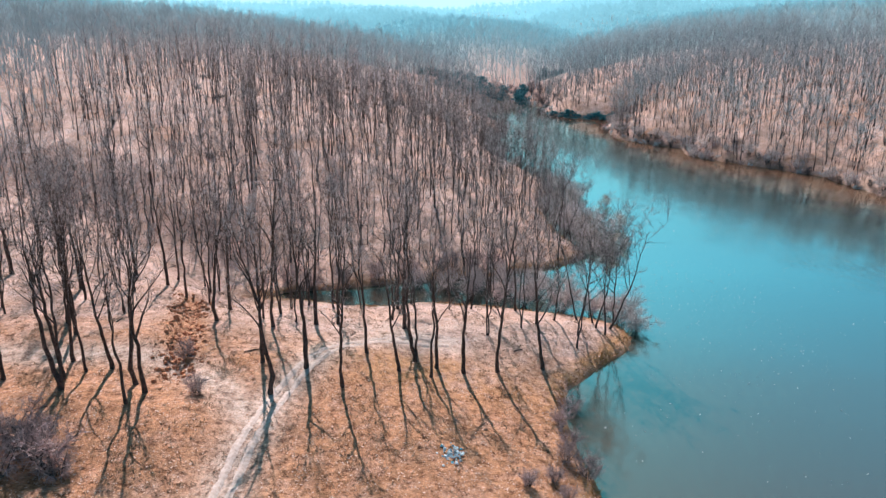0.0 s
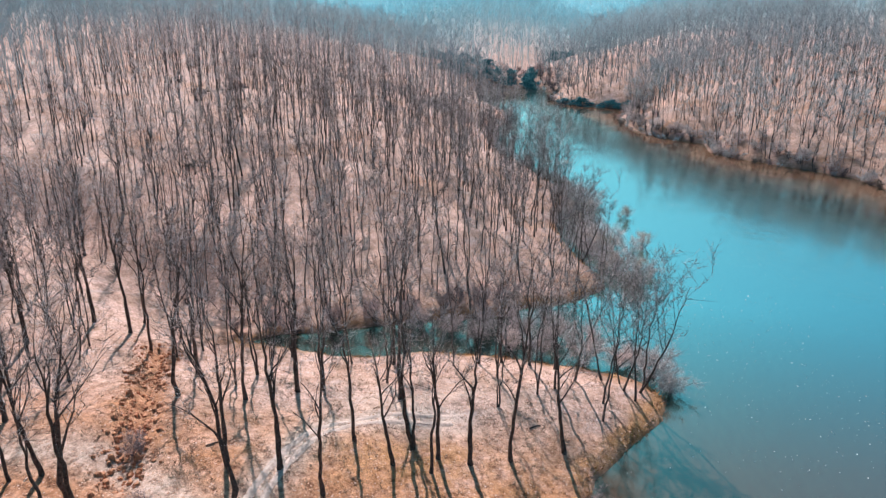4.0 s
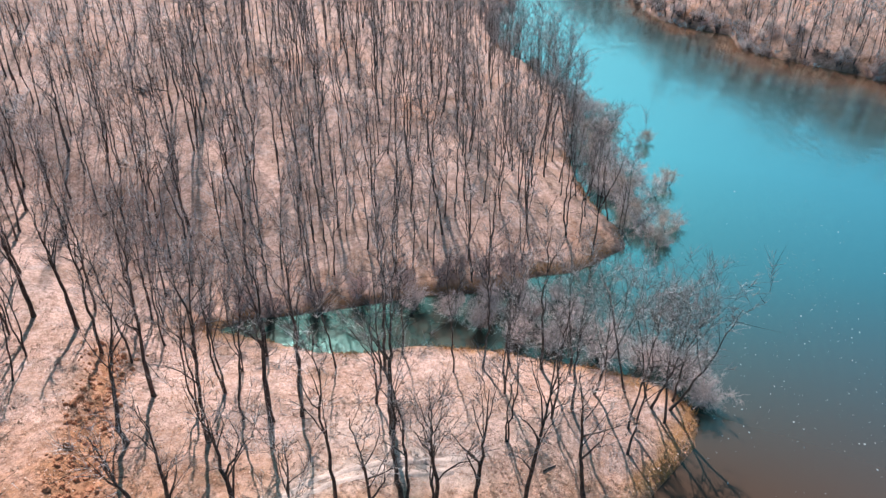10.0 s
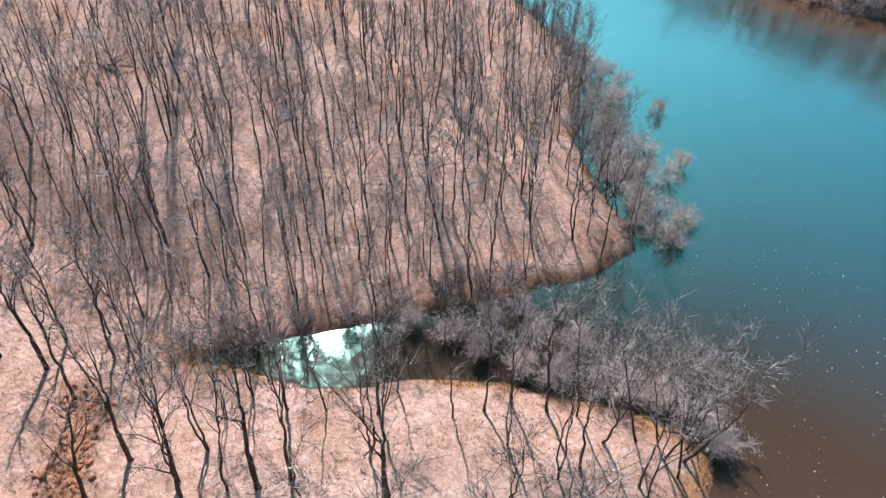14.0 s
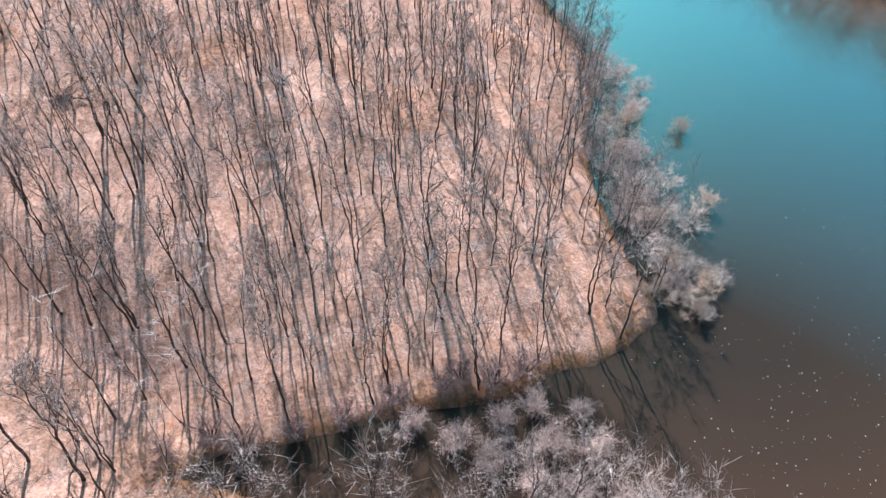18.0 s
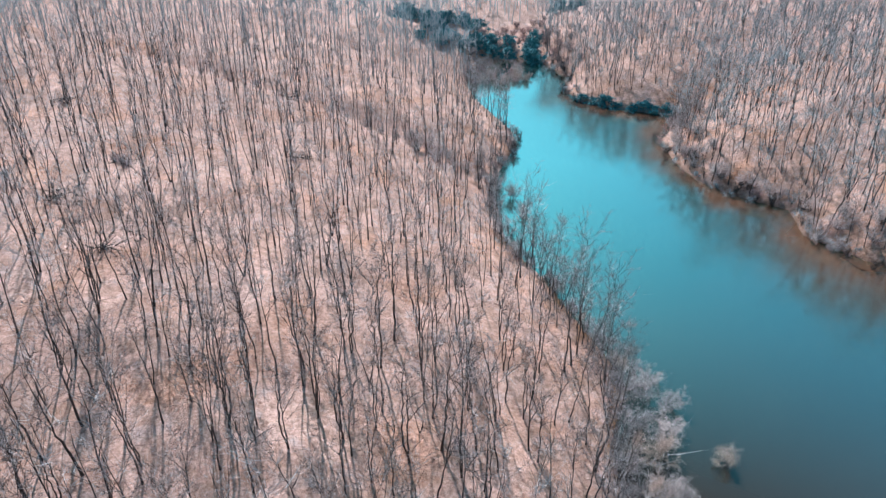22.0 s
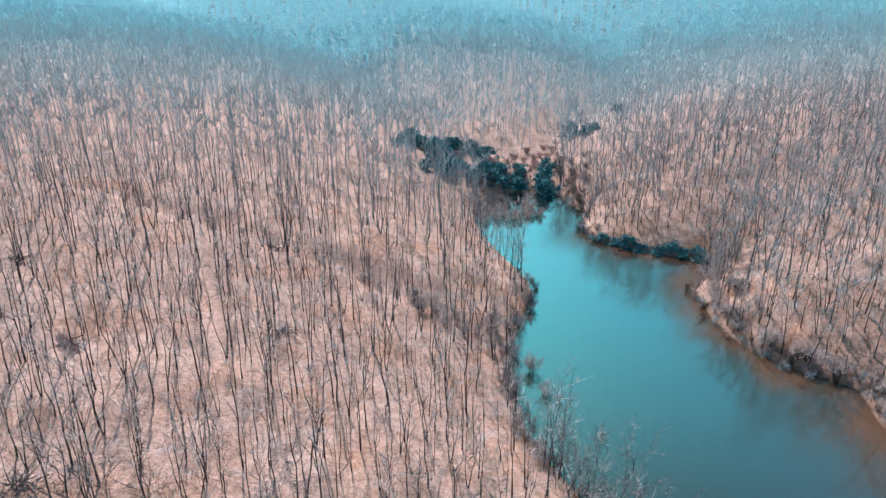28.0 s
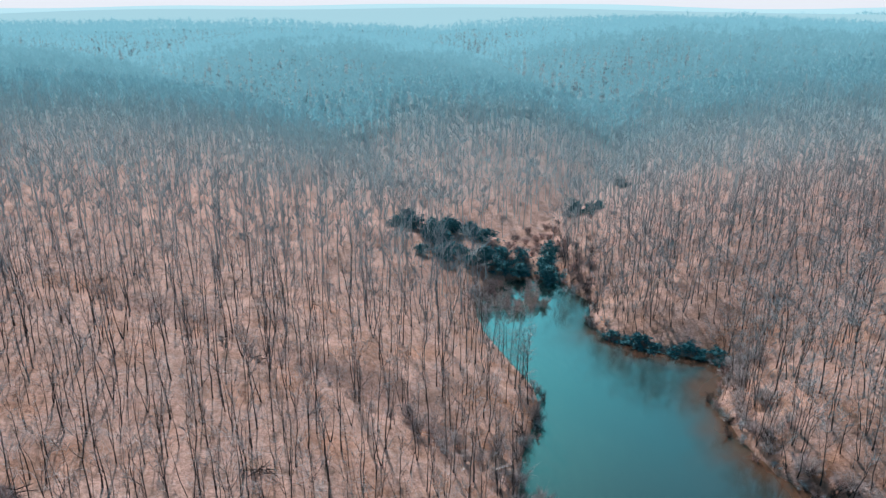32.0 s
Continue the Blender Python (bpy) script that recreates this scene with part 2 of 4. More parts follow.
# these far trees emit a teal glow in place of haze
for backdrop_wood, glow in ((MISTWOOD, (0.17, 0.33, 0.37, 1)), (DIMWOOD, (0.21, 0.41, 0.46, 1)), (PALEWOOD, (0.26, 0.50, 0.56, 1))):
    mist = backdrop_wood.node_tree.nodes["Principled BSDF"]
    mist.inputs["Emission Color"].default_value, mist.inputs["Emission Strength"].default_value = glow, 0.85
DARKSCRUB = bark_material("dark_evergreen_leaf", (0.03, 0.12, 0.145), (0.13, 0.36, 0.40), 0.9)
TAN = bark_material("tan_willow_twigs", (0.48, 0.37, 0.31), (0.74, 0.60, 0.52), 0.8)
DARKTWIG = bark_material("dark_twigs", (0.03, 0.028, 0.03), (0.09, 0.08, 0.08), 0.6)

# ---- plan: shores, gullies, track ----
SHORE_SOUTH = [(17, -200), (12, -60), (20, 10), (17, 40), (17, 66), (15.6, 80), (17, 88), (23.2, 95), (28.3, 100.3), (30, 105), (28.3, 109.3), (24, 112)]
INLET_SOUTH = [(19, 113.5), (12.4, 115), (8, 117), (-3, 118), (-10, 116.5), (-16, 116.5), (-21, 118), (-26, 120), (-31, 121)]
INLET_NORTH = [(-27, 123.5), (-21, 124.5), (-13, 126.5), (-3, 129), (5, 130), (10.5, 131), (13, 134), (20, 135.5), (24, 138), (29.5, 142.5)]
SHORE_WEST = [(29.5, 148), (27, 155), (26, 161), (25, 170), (26, 185), (30, 198), (30.5, 206), (26.7, 219), (22, 235), (17, 247), (16, 258), (16, 272)]
SHORE_NORTH = [(18.5, 286), (22, 296), (25.5, 306), (24.5, 316), (20.5, 328), (15.5, 345), (14, 358), (15, 372), (21, 382), (30, 386), (37, 385), (41, 391), (44, 385)]
SHORE_EAST = [(47.5, 372), (50, 366), (47.5, 352), (49, 341), (60, 333), (76, 326), (75, 318), (67.5, 306), (67, 290), (69.5, 278), (77, 269), (86, 262)]
SHORE_FAR = [(84, 250), (92, 239), (104, 229), (114, 219), (120, 193), (135, 170), (165, 140), (200, 100), (240, 30), (260, -200)]
WATERLINE = np.array(SHORE_SOUTH + INLET_SOUTH + INLET_NORTH + SHORE_WEST + SHORE_NORTH + SHORE_EAST + SHORE_FAR, float)
CREEKS = [[(40, 402), (43, 415), (46, 440), (78, 486), (105, 540), (120, 640), (90, 800), (60, 1100)],
          [(40, 415), (10, 440), (-30, 520), (-90, 640), (-200, 800), (-330, 1000)]]
GULLIES = [([(-31, 121), (-48, 137), (-70, 150), (-120, 168)], 6.0, 9.0),
           ([(16, 274), (2, 286), (-14, 294), (-30, 300), (-50, 309), (-90, 328)], 2.1, 4.6)]
TRACK = [(-21, 40), (-20.3, 57), (-20.2, 62), (-19.7, 67.3), (-19, 74.5), (-17.4, 80), (-15.7, 85), (-13.8, 90), (-7, 92.5), (1, 94)]
TRACK_WEST = [(-75, 84), (-56, 82), (-46, 81), (-36, 81), (-31, 79.7), (-24.7, 74.5), (-20.8, 69)]
DITCH = [(-41.5, 113.5), (-38.8, 105), (-36.2, 97), (-34.1, 90), (-33, 84), (-31.3, 77.5)]


def polyline_distance(x, y, pts):
    best = np.full(x.shape, 1e9)
    for (ax, ay), (bx, by) in zip(pts[:-1], pts[1:]):
        dx, dy = bx - ax, by - ay
        s = np.clip(((x - ax) * dx + (y - ay) * dy) / (dx * dx + dy * dy), 0, 1)
        best = np.minimum(best, np.hypot(x - ax - s * dx, y - ay - s * dy))
    return best


def in_water(x, y):
    inside = np.zeros(x.shape, bool)
    a = WATERLINE
    for (ax, ay), (bx, by) in zip(a, np.roll(a, -1, axis=0)):
        cross = (ay > y) != (by > y)
        inside ^= cross & (x < (bx - ax) * (y - ay) / ((by - ay) or 1e-9) + ax)
    return inside


def waves(x, y, scale, seed):
    r = np.random.RandomState(seed)
    out = np.zeros(x.shape)
    for k in range(10):
        a, f, p = r.uniform(0, 6.28), r.uniform(0.5, 2.0) / scale, r.uniform(0, 6.28)
        out += np.sin((x * math.cos(a) + y * math.sin(a)) * f * 6.28 + p)
    return out / 4.5


def shore_distance(x, y):
    x, y = np.asarray(x, float), np.asarray(y, float)
    d = polyline_distance(x, y, [tuple(p) for p in WATERLINE] + [tuple(WATERLINE[0])])
    d = d + 0.7 * waves(x, y, 9.0, 3) * np.clip(d / 2, 0, 1)
    return np.where(in_water(x, y), -d, d)


def height(x, y):
    x, y = np.asarray(x, float), np.asarray(y, float)
    sd = shore_distance(x, y)
    d = np.maximum(sd, 0)
    for creek in CREEKS:
        d = np.minimum(d, polyline_distance(x, y, creek) * 0.9 + 1.5)
    d = np.where(sd < 0, 0, d)
    north = np.clip((y - 105) / 120, 0, 1)
    h = 0.6 * (1 - np.exp(-d / 0.5)) + (5.2 + 9.0 * north) * (1 - np.exp(-d / (33 + 10 * north))) + (22 + 6 * north) * (1 - np.exp(-d / 250))
    h += np.clip((x - 40) / 20, 0, 1) * 3.0 * (1 - np.exp(-d / 24))
    for line, depth, wide in GULLIES:
        h -= depth * np.exp(-(polyline_distance(x, y, line) / wide) ** 2) * np.clip(d / 14, 0, 1)
    h += 2.6 * np.exp(-((x + 40) / 15) ** 2 - ((y - 93) / 15) ** 2)
    h -= 1.1 * np.exp(-(polyline_distance(x, y, DITCH) / 1.3) ** 2)
    far = np.clip((np.hypot(x, y - 200) - 150) / 500, 0, 1)
    h += np.clip(d / 40, 0, 1) * (0.7 * waves(x, y, 28, 5) + 2.2 * waves(x, y, 110, 6) * far + 6 * waves(x, y, 600, 8) * far)
    h += np.clip(d / 5, 0, 1) * 0.16 * waves(x, y, 4.5, 7)
    return np.where(sd < 0, -0.25 - 2.2 * (1 - np.exp(np.minimum(sd, 0) / 4)), np.maximum(h, 0.12))


def tri_mesh(name, verts, faces, mats, smooth=False, index=None):
    me = bpy.data.meshes.new(name)
    verts, faces = np.asarray(verts, np.float32), np.asarray(faces, np.int32)
    k = faces.shape[1]
    me.vertices.add(len(verts))
    me.vertices.foreach_set("co", verts.ravel())
    me.loops.add(faces.size)
    me.loops.foreach_set("vertex_index", faces.ravel())
    me.polygons.add(len(faces))
    me.polygons.foreach_set("loop_start", np.arange(0, faces.size, k, dtype=np.int32))
    for m in mats if isinstance(mats, (list, tuple)) else [mats]:
        me.materials.append(m)
    if index is not None:
        me.polygons.foreach_set("material_index", np.asarray(index, np.int32))
    me.polygons.foreach_set("use_smooth", np.full(len(faces), smooth))
    me.update(calc_edges=True)
    return me


def spread(lo, hi, step, reach, growth=1.13):
    """Even steps from lo to hi, then wider and wider out to +-reach."""
    mid = list(np.arange(lo, hi, step))
    left, right, s = [lo], [mid[-1]], step
    while left[-1] > -reach or right[-1] < reach:
        s *= growth
        if left[-1] > -reach:
            left.append(left[-1] - s)
        if right[-1] < reach:
            right.append(right[-1] + s)
    return np.array(left[:0:-1] + mid + right[1:])


# ---- ground and water ----
gx, gy = spread(-90, 125, 1.1, 3600), spread(52, 420, 1.1, 3600)
GX, GY = np.meshgrid(gx, gy)
GZ = height(GX, GY)
nx, ny = len(gx), len(gy)
quad = np.arange(nx * ny).reshape(ny, nx)
faces = np.stack([quad[:-1, :-1], quad[:-1, 1:], quad[1:, 1:], quad[1:, :-1]], -1).reshape(-1, 4)
ground = new("ground", tri_mesh("ground", np.stack([GX, GY, GZ], -1).reshape(-1, 3), faces, LITTER, True))
tagged(ground, "leaf-littered forest floor, pinkish tan with orange moss by the water", "ground", kind="structure")
SD = shore_distance(GX, GY)
soft = 0.5 + 0.5 * waves(GX, GY, 14, 21)
near_track = np.minimum(polyline_distance(GX, GY, TRACK), polyline_distance(GX, GY, TRACK_WEST))
layers = {
    # painted haze, growing with distance from the start of the flight
    "far_haze": 1.0 * np.clip((np.hypot(GX, GY - 60) + 20 * waves(GX, GY, 60, 24) - 370) / 200, 0, 1),
    "dust": np.clip(0.85 * np.exp(-(near_track / 2.6) ** 2) + 0.45 * np.exp(-(((GX + 4) / 16) ** 2 + ((GY - 98) / 6) ** 2)) * (soft > 0.2), 0, 1),
    "russet": np.clip(0.95 * np.exp(-(polyline_distance(GX, GY, DITCH) / 2.2) ** 2) + 0.9 * np.clip((95 - GY + 9 * soft) / 18, 0, 1) + 0.5 * np.clip(1 - np.abs(SD - 5) / 9, 0, 1) * np.clip(waves(GX, GY, 9, 23), 0, 1) * (GY > 120) + 0.4 * np.clip(waves(GX, GY, 26, 27), 0, 1) * (GY > 170) * (GY < 340), 0, 1),
    "moss": np.clip(0.95 * np.exp(-((SD - 1.2) / (1.3 + 0.8 * (GX > 22))) ** 2) * (GY < 118) * (GX > 12) + 0.8 * np.exp(-((SD - 0.7) / 0.9) ** 2) * (soft > 0.35) * (GX < 45) * (GY < 250) + 0.7 * np.exp(-(((GX + 6) / 14) ** 2 + ((GY - 86) / 5) ** 2)) + 0.25 * soft * np.exp(-SD / 30), 0, 1),
    # lake bed, ditch and burnt patch; waterline terms paint the undercut's shade
    "mud_and_shade": np.clip(0.2 * np.exp(-(polyline_distance(GX, GY, DITCH) / 1.4) ** 2) + np.exp(-np.abs(SD) / 0.3) + 0.75 * np.exp(-np.abs(SD) / 1.4) * (GY > 119) * (GY < 150) * (GX < 45) + 0.9 * np.exp(-((GX + 2.9) ** 2 + (GY - 102.3) ** 2) / 1.6), 0, 1) + (SD < 0),
}
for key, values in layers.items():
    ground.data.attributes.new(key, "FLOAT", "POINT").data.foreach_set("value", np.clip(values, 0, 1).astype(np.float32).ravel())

wx, wy = np.arange(-40, 300, 5.0), np.arange(-240, 421, 5.0)
WX, WY = np.meshgrid(wx, wy)
cell = np.arange(WX.size).reshape(WX.shape)
faces = np.stack([cell[:-1, :-1], cell[:-1, 1:], cell[1:, 1:], cell[1:, :-1]], -1).reshape(-1, 4)
water = new("water", tri_mesh("water", np.stack([WX, WY, 0 * WX], -1).reshape(-1, 3), faces, WATER))
# painted reflection band along the east bank; the south is browner too
east = polyline_distance(WX, WY, SHORE_EAST[3:] + SHORE_FAR) + 4 * waves(WX, WY, 20, 98)
water.data.attributes.new("silt_and_reflection", "FLOAT", "POINT").data.foreach_set("value", np.clip(np.exp(-(np.maximum(east, 0) / (8 + 10 * np.clip((270 - WY) / 40, 0, 1))) ** 2) + 0.5 * np.clip((135 - WY) / 45, 0, 1), 0, 1).astype(np.float32).ravel())
# inlet mask where the sun glint is dimmed by hand
glint_mute = np.exp(-(polyline_distance(WX, WY, [(-30, 121), (-12, 121), (12, 123)]) / 9) ** 2)
water.data.attributes.new("glint_mute", "FLOAT", "POINT").data.foreach_set("value", glint_mute.astype(np.float32).ravel())
tagged(water, "calm teal lake with faint ripples and painted brown bank reflections", "water", kind="structure")

# ---- bare trees ----


class Shape:
    """Gathers tubes and slivers into vertex and face arrays."""

    def __init__(self):
        self.v, self.f, self.n = [], [], 0

    def tube(self, pts, radii, sides):
        pts, radii = np.asarray(pts, float), np.asarray(radii, float)
        way = np.gradient(pts, axis=0)
        way /= np.linalg.norm(way, axis=1)[:, None] + 1e-9
        side = np.cross(way, (0.31, 0.95, 0.02))
        side /= np.linalg.norm(side, axis=1)[:, None] + 1e-9
        up = np.cross(way, side)
        a = np.arange(sides) * 2 * math.pi / sides
        ring = pts[:, None] + radii[:, None, None] * (np.cos(a)[None, :, None] * side[:, None] + np.sin(a)[None, :, None] * up[:, None])
        self.v.append(ring.reshape(-1, 3))
        k = np.arange(sides)
        for j in range(len(pts) - 1):
            p, q = self.n + j * sides + k, self.n + j * sides + (k + 1) % sides
            self.f.append(np.stack([p, q, q + sides], 1))
            self.f.append(np.stack([p, q + sides, p + sides], 1))
        self.n += len(pts) * sides

    def slivers(self, starts, ends, width, rng):
        """Thin tapering twigs from starts to ends."""
        starts, ends = np.asarray(starts), np.asarray(ends)
        way = ends - starts
        side = np.cross(way, rng.normal(size=way.shape))
        side *= (width / (np.linalg.norm(side, axis=1) + 1e-9))[:, None] if np.ndim(width) else width / (np.linalg.norm(side, axis=1)[:, None] + 1e-9)
        self.v.append(np.stack([starts - side / 2, starts + side / 2, ends], 1).reshape(-1, 3))
        self.f.append(self.n + np.arange(len(starts) * 3).reshape(-1, 3))
        self.n += 3 * len(starts)

    def arrays(self):
        return np.concatenate(self.v), np.concatenate(self.f)


def grow(start, way, length, steps, rng, lift=0.25, wobble=0.12):
    pts, way = [np.array(start, float)], np.array(way, float)
    for _ in range(steps):
        way = way + rng.normal(size=3) * wobble + np.array((0, 0, lift))
        way /= np.linalg.norm(way)
        pts.append(pts[-1] + way * length / steps)
    return np.array(pts)


def along(pts, s):
    s = np.clip(np.asarray(s, float), 0, 1) * (len(pts) - 1)
    k = np.minimum(s.astype(int), len(pts) - 2)
    return pts[k] + (s - k)[:, None] * (pts[k + 1] - pts[k])


def tree_shapes(seed, tall, spread_out=1.0, fine=1.0, lean=0.03, level=0, forks=1, stout=1.0):
    """Trunk, list of limbs and crown of one leafless tree standing at the origin."""
    rng = np.random.RandomState(seed)
    trunk, limbs, crown = Shape(), [], Shape()
    sides = (6, 3, 3)[level]
    stems = []
    for k in range(forks):
        tilt = rng.normal(size=2) * lean + (0 if forks == 1 else rng.choice([-1, 1], 2) * rng.uniform(0.05, 0.14, 2))
        steps = (15, 7, 2)[level]
        stem = grow((0, 0, -0.4), (tilt[0], tilt[1], 1), tall * rng.uniform(0.82, 0.97) * (1 - 0.12 * k), steps, rng, 0.10, (0.05, 0.042, 0.04)[level])
        stem[1:-1] += rng.normal(size=(steps - 1, 3)) * (0.065, 0.085, 0.0)[level] * (1, 1, 0)
        r0 = stout * tall * rng.uniform(0.0056, 0.0084) * (1 if forks == 1 else 0.85) * (1, 1.02, 1.2)[level]
        radii = r0 * (1 - 0.9 * np.linspace(0, 1, steps + 1) ** 0.9)
        radii[0] *= 1.35
        radii[1:-1] *= rng.uniform(0.86, 1.16, steps - 1)
        trunk.tube(stem, radii, sides)
        stems.append((stem, radii))
        if level == 0:
            spur = along(stem, rng.uniform(0.25, 0.95, 14))
            trunk.slivers(spur, spur + (rng.normal(size=(14, 3)) * (0.8, 0.8, 0.3) + (0, 0, 0.35)) * rng.uniform(0.4, 1.5, (14, 1)), 0.042, rng)
    starts, ends = [], []
    count = int((8, 5, 4)[level] * rng.uniform(0.85, 1.25))
    for k in range(count):
        stem, radii = stems[k % forks]
        s = 0.36 + 0.58 * (k + rng.uniform(0, 0.8)) / count
        base = along(stem, [s])[0]
        a = rng.uniform(0, 6.283)
        out = rng.uniform(0.35, 0.75) * spread_out
        reach = tall * rng.uniform(0.20, 0.38) * (1.2 - 0.55 * s) * (0.6 + 0.4 * spread_out)
        steps = (5, 3, 1)[level]
        limb = grow(base, (out * math.cos(a), out * math.sin(a), 1), reach, steps, rng, 0.05, 0.17)
        r1 = np.interp(s, np.linspace(0, 1, len(radii)), radii) * rng.uniform(0.55, 0.8)
        sh = Shape() if level == 0 else (trunk if level == 1 else crown)
        if level < 2:
            sh.tube(limb, r1 * (1 - 0.85 * np.linspace(0, 1, steps + 1)), (4, 3)[level])
        else:
            sh.slivers(limb[:1], limb[-1:], r1 * 2.5, rng)
        if level == 0:
            limbs.append(sh)
        for j in range((5, 3, 2)[level]):
            q = rng.uniform(0.2, 0.95)
            b0 = along(limb, [q])[0]
            a2 = a + rng.normal() * 1.1
            br = grow(b0, (0.7 * math.cos(a2), 0.7 * math.sin(a2), rng.uniform(0.5, 1.2)), reach * rng.uniform(0.3, 0.65), (3, 1, 1)[level], rng, 0.08, 0.22)
            rb = max(r1 * 0.33 * (1 - 0.5 * q), 0.010)
            if level == 0:
                sh.tube(br, rb * (1 - 0.8 * np.linspace(0, 1, 4)), 3)
                spur = along(br, rng.uniform(0.15, 1.0, 4))
                sh.slivers(spur, spur + (rng.normal(size=(4, 3)) * (0.75, 0.75, 0.5) + (0.4 * math.cos(a2), 0.4 * math.sin(a2), 0.6)) * rng.uniform(0.5, 1.5, (4, 1)), 0.034, rng)
            else:
                (trunk if level == 1 else crown).slivers(br[:1], br[-1:], max(rb * 2.2, 0.045), rng)
            m = int((8, 6, 7)[level] * fine)
            st = along(br, rng.uniform(0.15, 1.0, m))
            side = (0.6, 0.7, 0.42)[level]
            way = rng.normal(size=(m, 3)) * (side, side, 0.4) + np.array((0.4 * math.cos(a2), 0.4 * math.sin(a2), (0.85, 0.9, 1.1)[level]))
            starts.append(st)
            ends.append(st + way * rng.uniform(0.4, 1.15, (m, 1)) * (1, 1.25, 2.5)[level])
    for stem, _ in stems:
        m = int((34, 12, 6)[level] * fine)
        st = along(stem, 1 - 0.7 * rng.uniform(0, 1, m) ** 1.5)
        starts.append(st)
        ends.append(st + (rng.normal(size=(m, 3)) * (0.6, 0.6, 0.3) + (0, 0, 0.5)) * rng.uniform(0.35, 1.0, (m, 1)) * (1, 1.3, 1.8)[level])
    crown.slivers(np.concatenate(starts), np.concatenate(ends), (0.030, 0.050, 0.135)[level], rng)
    return trunk, limbs, crown


def part(name, shape, mat, parent, label=""):
    ob = new(name, tri_mesh(name, *shape.arrays(), mat, name == "trunk"))
    ob.parent = parent
    return tagged(ob, label)


def make_tree(name, label, category, group, seed, tall, **kw):
    root = new(name)
    trunk, limbs, crown = tree_shapes(seed, tall, **kw)
    part("trunk", trunk, BARK, root)
    for limb in limbs:
        part("limb", limb, BARK, root)
    part("crown", crown, TWIG, root, "fine bare grey-brown twigs")
    root.location = (0, 0, -500)
    return tagged(root, label, category, group)


def z_at(x, y):
    return float(height(np.array([x]), np.array([y]))[0])


rng = np.random.RandomState(11)
KINDS = []
for k in range(9):
    KINDS.append(("tall bare tree with a slim dark trunk on leaf litter", dict(seed=40 + k, tall=17.0 + 0.6 * (k % 4), lean=0.04, spread_out=0.8)))
for k in range(4):
    KINDS.append(("forked bare tree with twin dark trunks on leaf litter", dict(seed=60 + k, tall=16.5 + 0.5 * k, forks=2, lean=0.05, spread_out=0.85)))
STOUT = len(KINDS)
for k in range(6):
    KINDS.append(("stout old bare tree casting a long branching shadow", dict(seed=100 + k, tall=18.0 + 0.5 * (k % 3), forks=1 + (k == 5), lean=0.035, spread_out=0.85, stout=1.7, fine=1.1)))
LEANING = len(KINDS)
for k in range(4):
    KINDS.append(("leaning bare tree spreading its twigs over the water", dict(seed=80 + k, tall=15.0, lean=0.2, spread_out=1.5, fine=1.5, stout=1.2)))
made = {}


def plant(kind, x, y, size=1.0, turn=None):
    label, kw = KINDS[kind]
    if turn is None:
        turn = rng.uniform(0, 360)
    m = pose(x, y, z_at(x, y), 0, 0, turn)
    if kind in made:
        ob = copy_thing(made[kind], m)
    else:
        ob = made[kind] = make_tree("bare_tree", label, "tree", "bare trees of the lakeside wood", **kw)
        ob.matrix_basis = m
    ob.scale = (size, size, size)
    return ob


# the trees on the near point, one by one
NEAR_A = [(-41.4, 76.7), (-38.8, 77.6), (-35.0, 74.9), (-22.0, 81.1), (-24.0, 95.7), (-21.6, 99.5), (-9.8, 87.3), (-5.5, 84.8), (-0.7, 86.9), (2.9, 86.7), (7.5, 88.0), (12.0, 101.6),
          (14.5, 103.0), (14.0, 91.3), (-31.3, 93.8), (-46.6, 116.3), (-17.8, 111.9), (-13.2, 111.4), (-7.3, 110.9), (4.8, 111.3), (-36.3, 117.0), (-32.1, 102.8), (-24.5, 110.4)]
NEAR_B = [(-22.5, 114.4), (-15.7, 101.4), (-7.6, 103.7), (-5.3, 114.5), (-5.4, 98.0), (1.2, 110.1), (8.3, 112.4), (12.2, 111.5), (15.5, 110.8), (17.7, 106.9), (21.6, 106.9), (24.0, 104.7),
          (6.7, 97.8), (-42.4, 112.8), (-26.6, 100.5), (-25.0, 105.1), (-50.6, 75.5), (-43.1, 74.5), (-42.1, 72.0), (-33.8, 69.3), (-33.0, 72.4), (-19.9, 75.3), (-16.7, 81.1)]
NEAR_C = [(-11.9, 78.3), (-3.5, 87.9), (-1.4, 84.3), (19.8, 97.7), (7.1, 105.9), (-18.7, 100.2), (-44.3, 79.5), (-50, 90), (-54, 98), (-60, 90), (-48, 104), (-57, 108),
          (-64, 84), (-60, 72), (-52, 66), (-45, 96), (-66, 100), (24, 106.5), (26, 104.5), (27, 106.5), (25, 102.5), (20.5, 101)]
NEAR_D = [(-47, 122), (-52, 117), (-56, 112.5), (-62, 118), (-41, 120.5), (-58, 126), (-63, 107), (-70, 112), (-49, 109), (-54, 103), (-66, 92), (-71, 97), (-68, 122), (-59, 79), (-70, 76), (-38, 111)]
NEAR_E = [(-51, 94), (-57, 103), (-63, 97), (-73, 105), (-66, 114), (-53, 113), (-76, 118), (-60, 84), (-72, 88), (-47, 86),
          (-50, 143), (-55, 146), (-59, 141), (-64, 138), (-61, 149), (-67, 146), (-72, 141), (-53, 152), (-70, 152), (-57, 157), (-77, 147), (-64, 158), (-49, 150), (-74, 133), (-80, 139), (-47, 158)]
taken = []
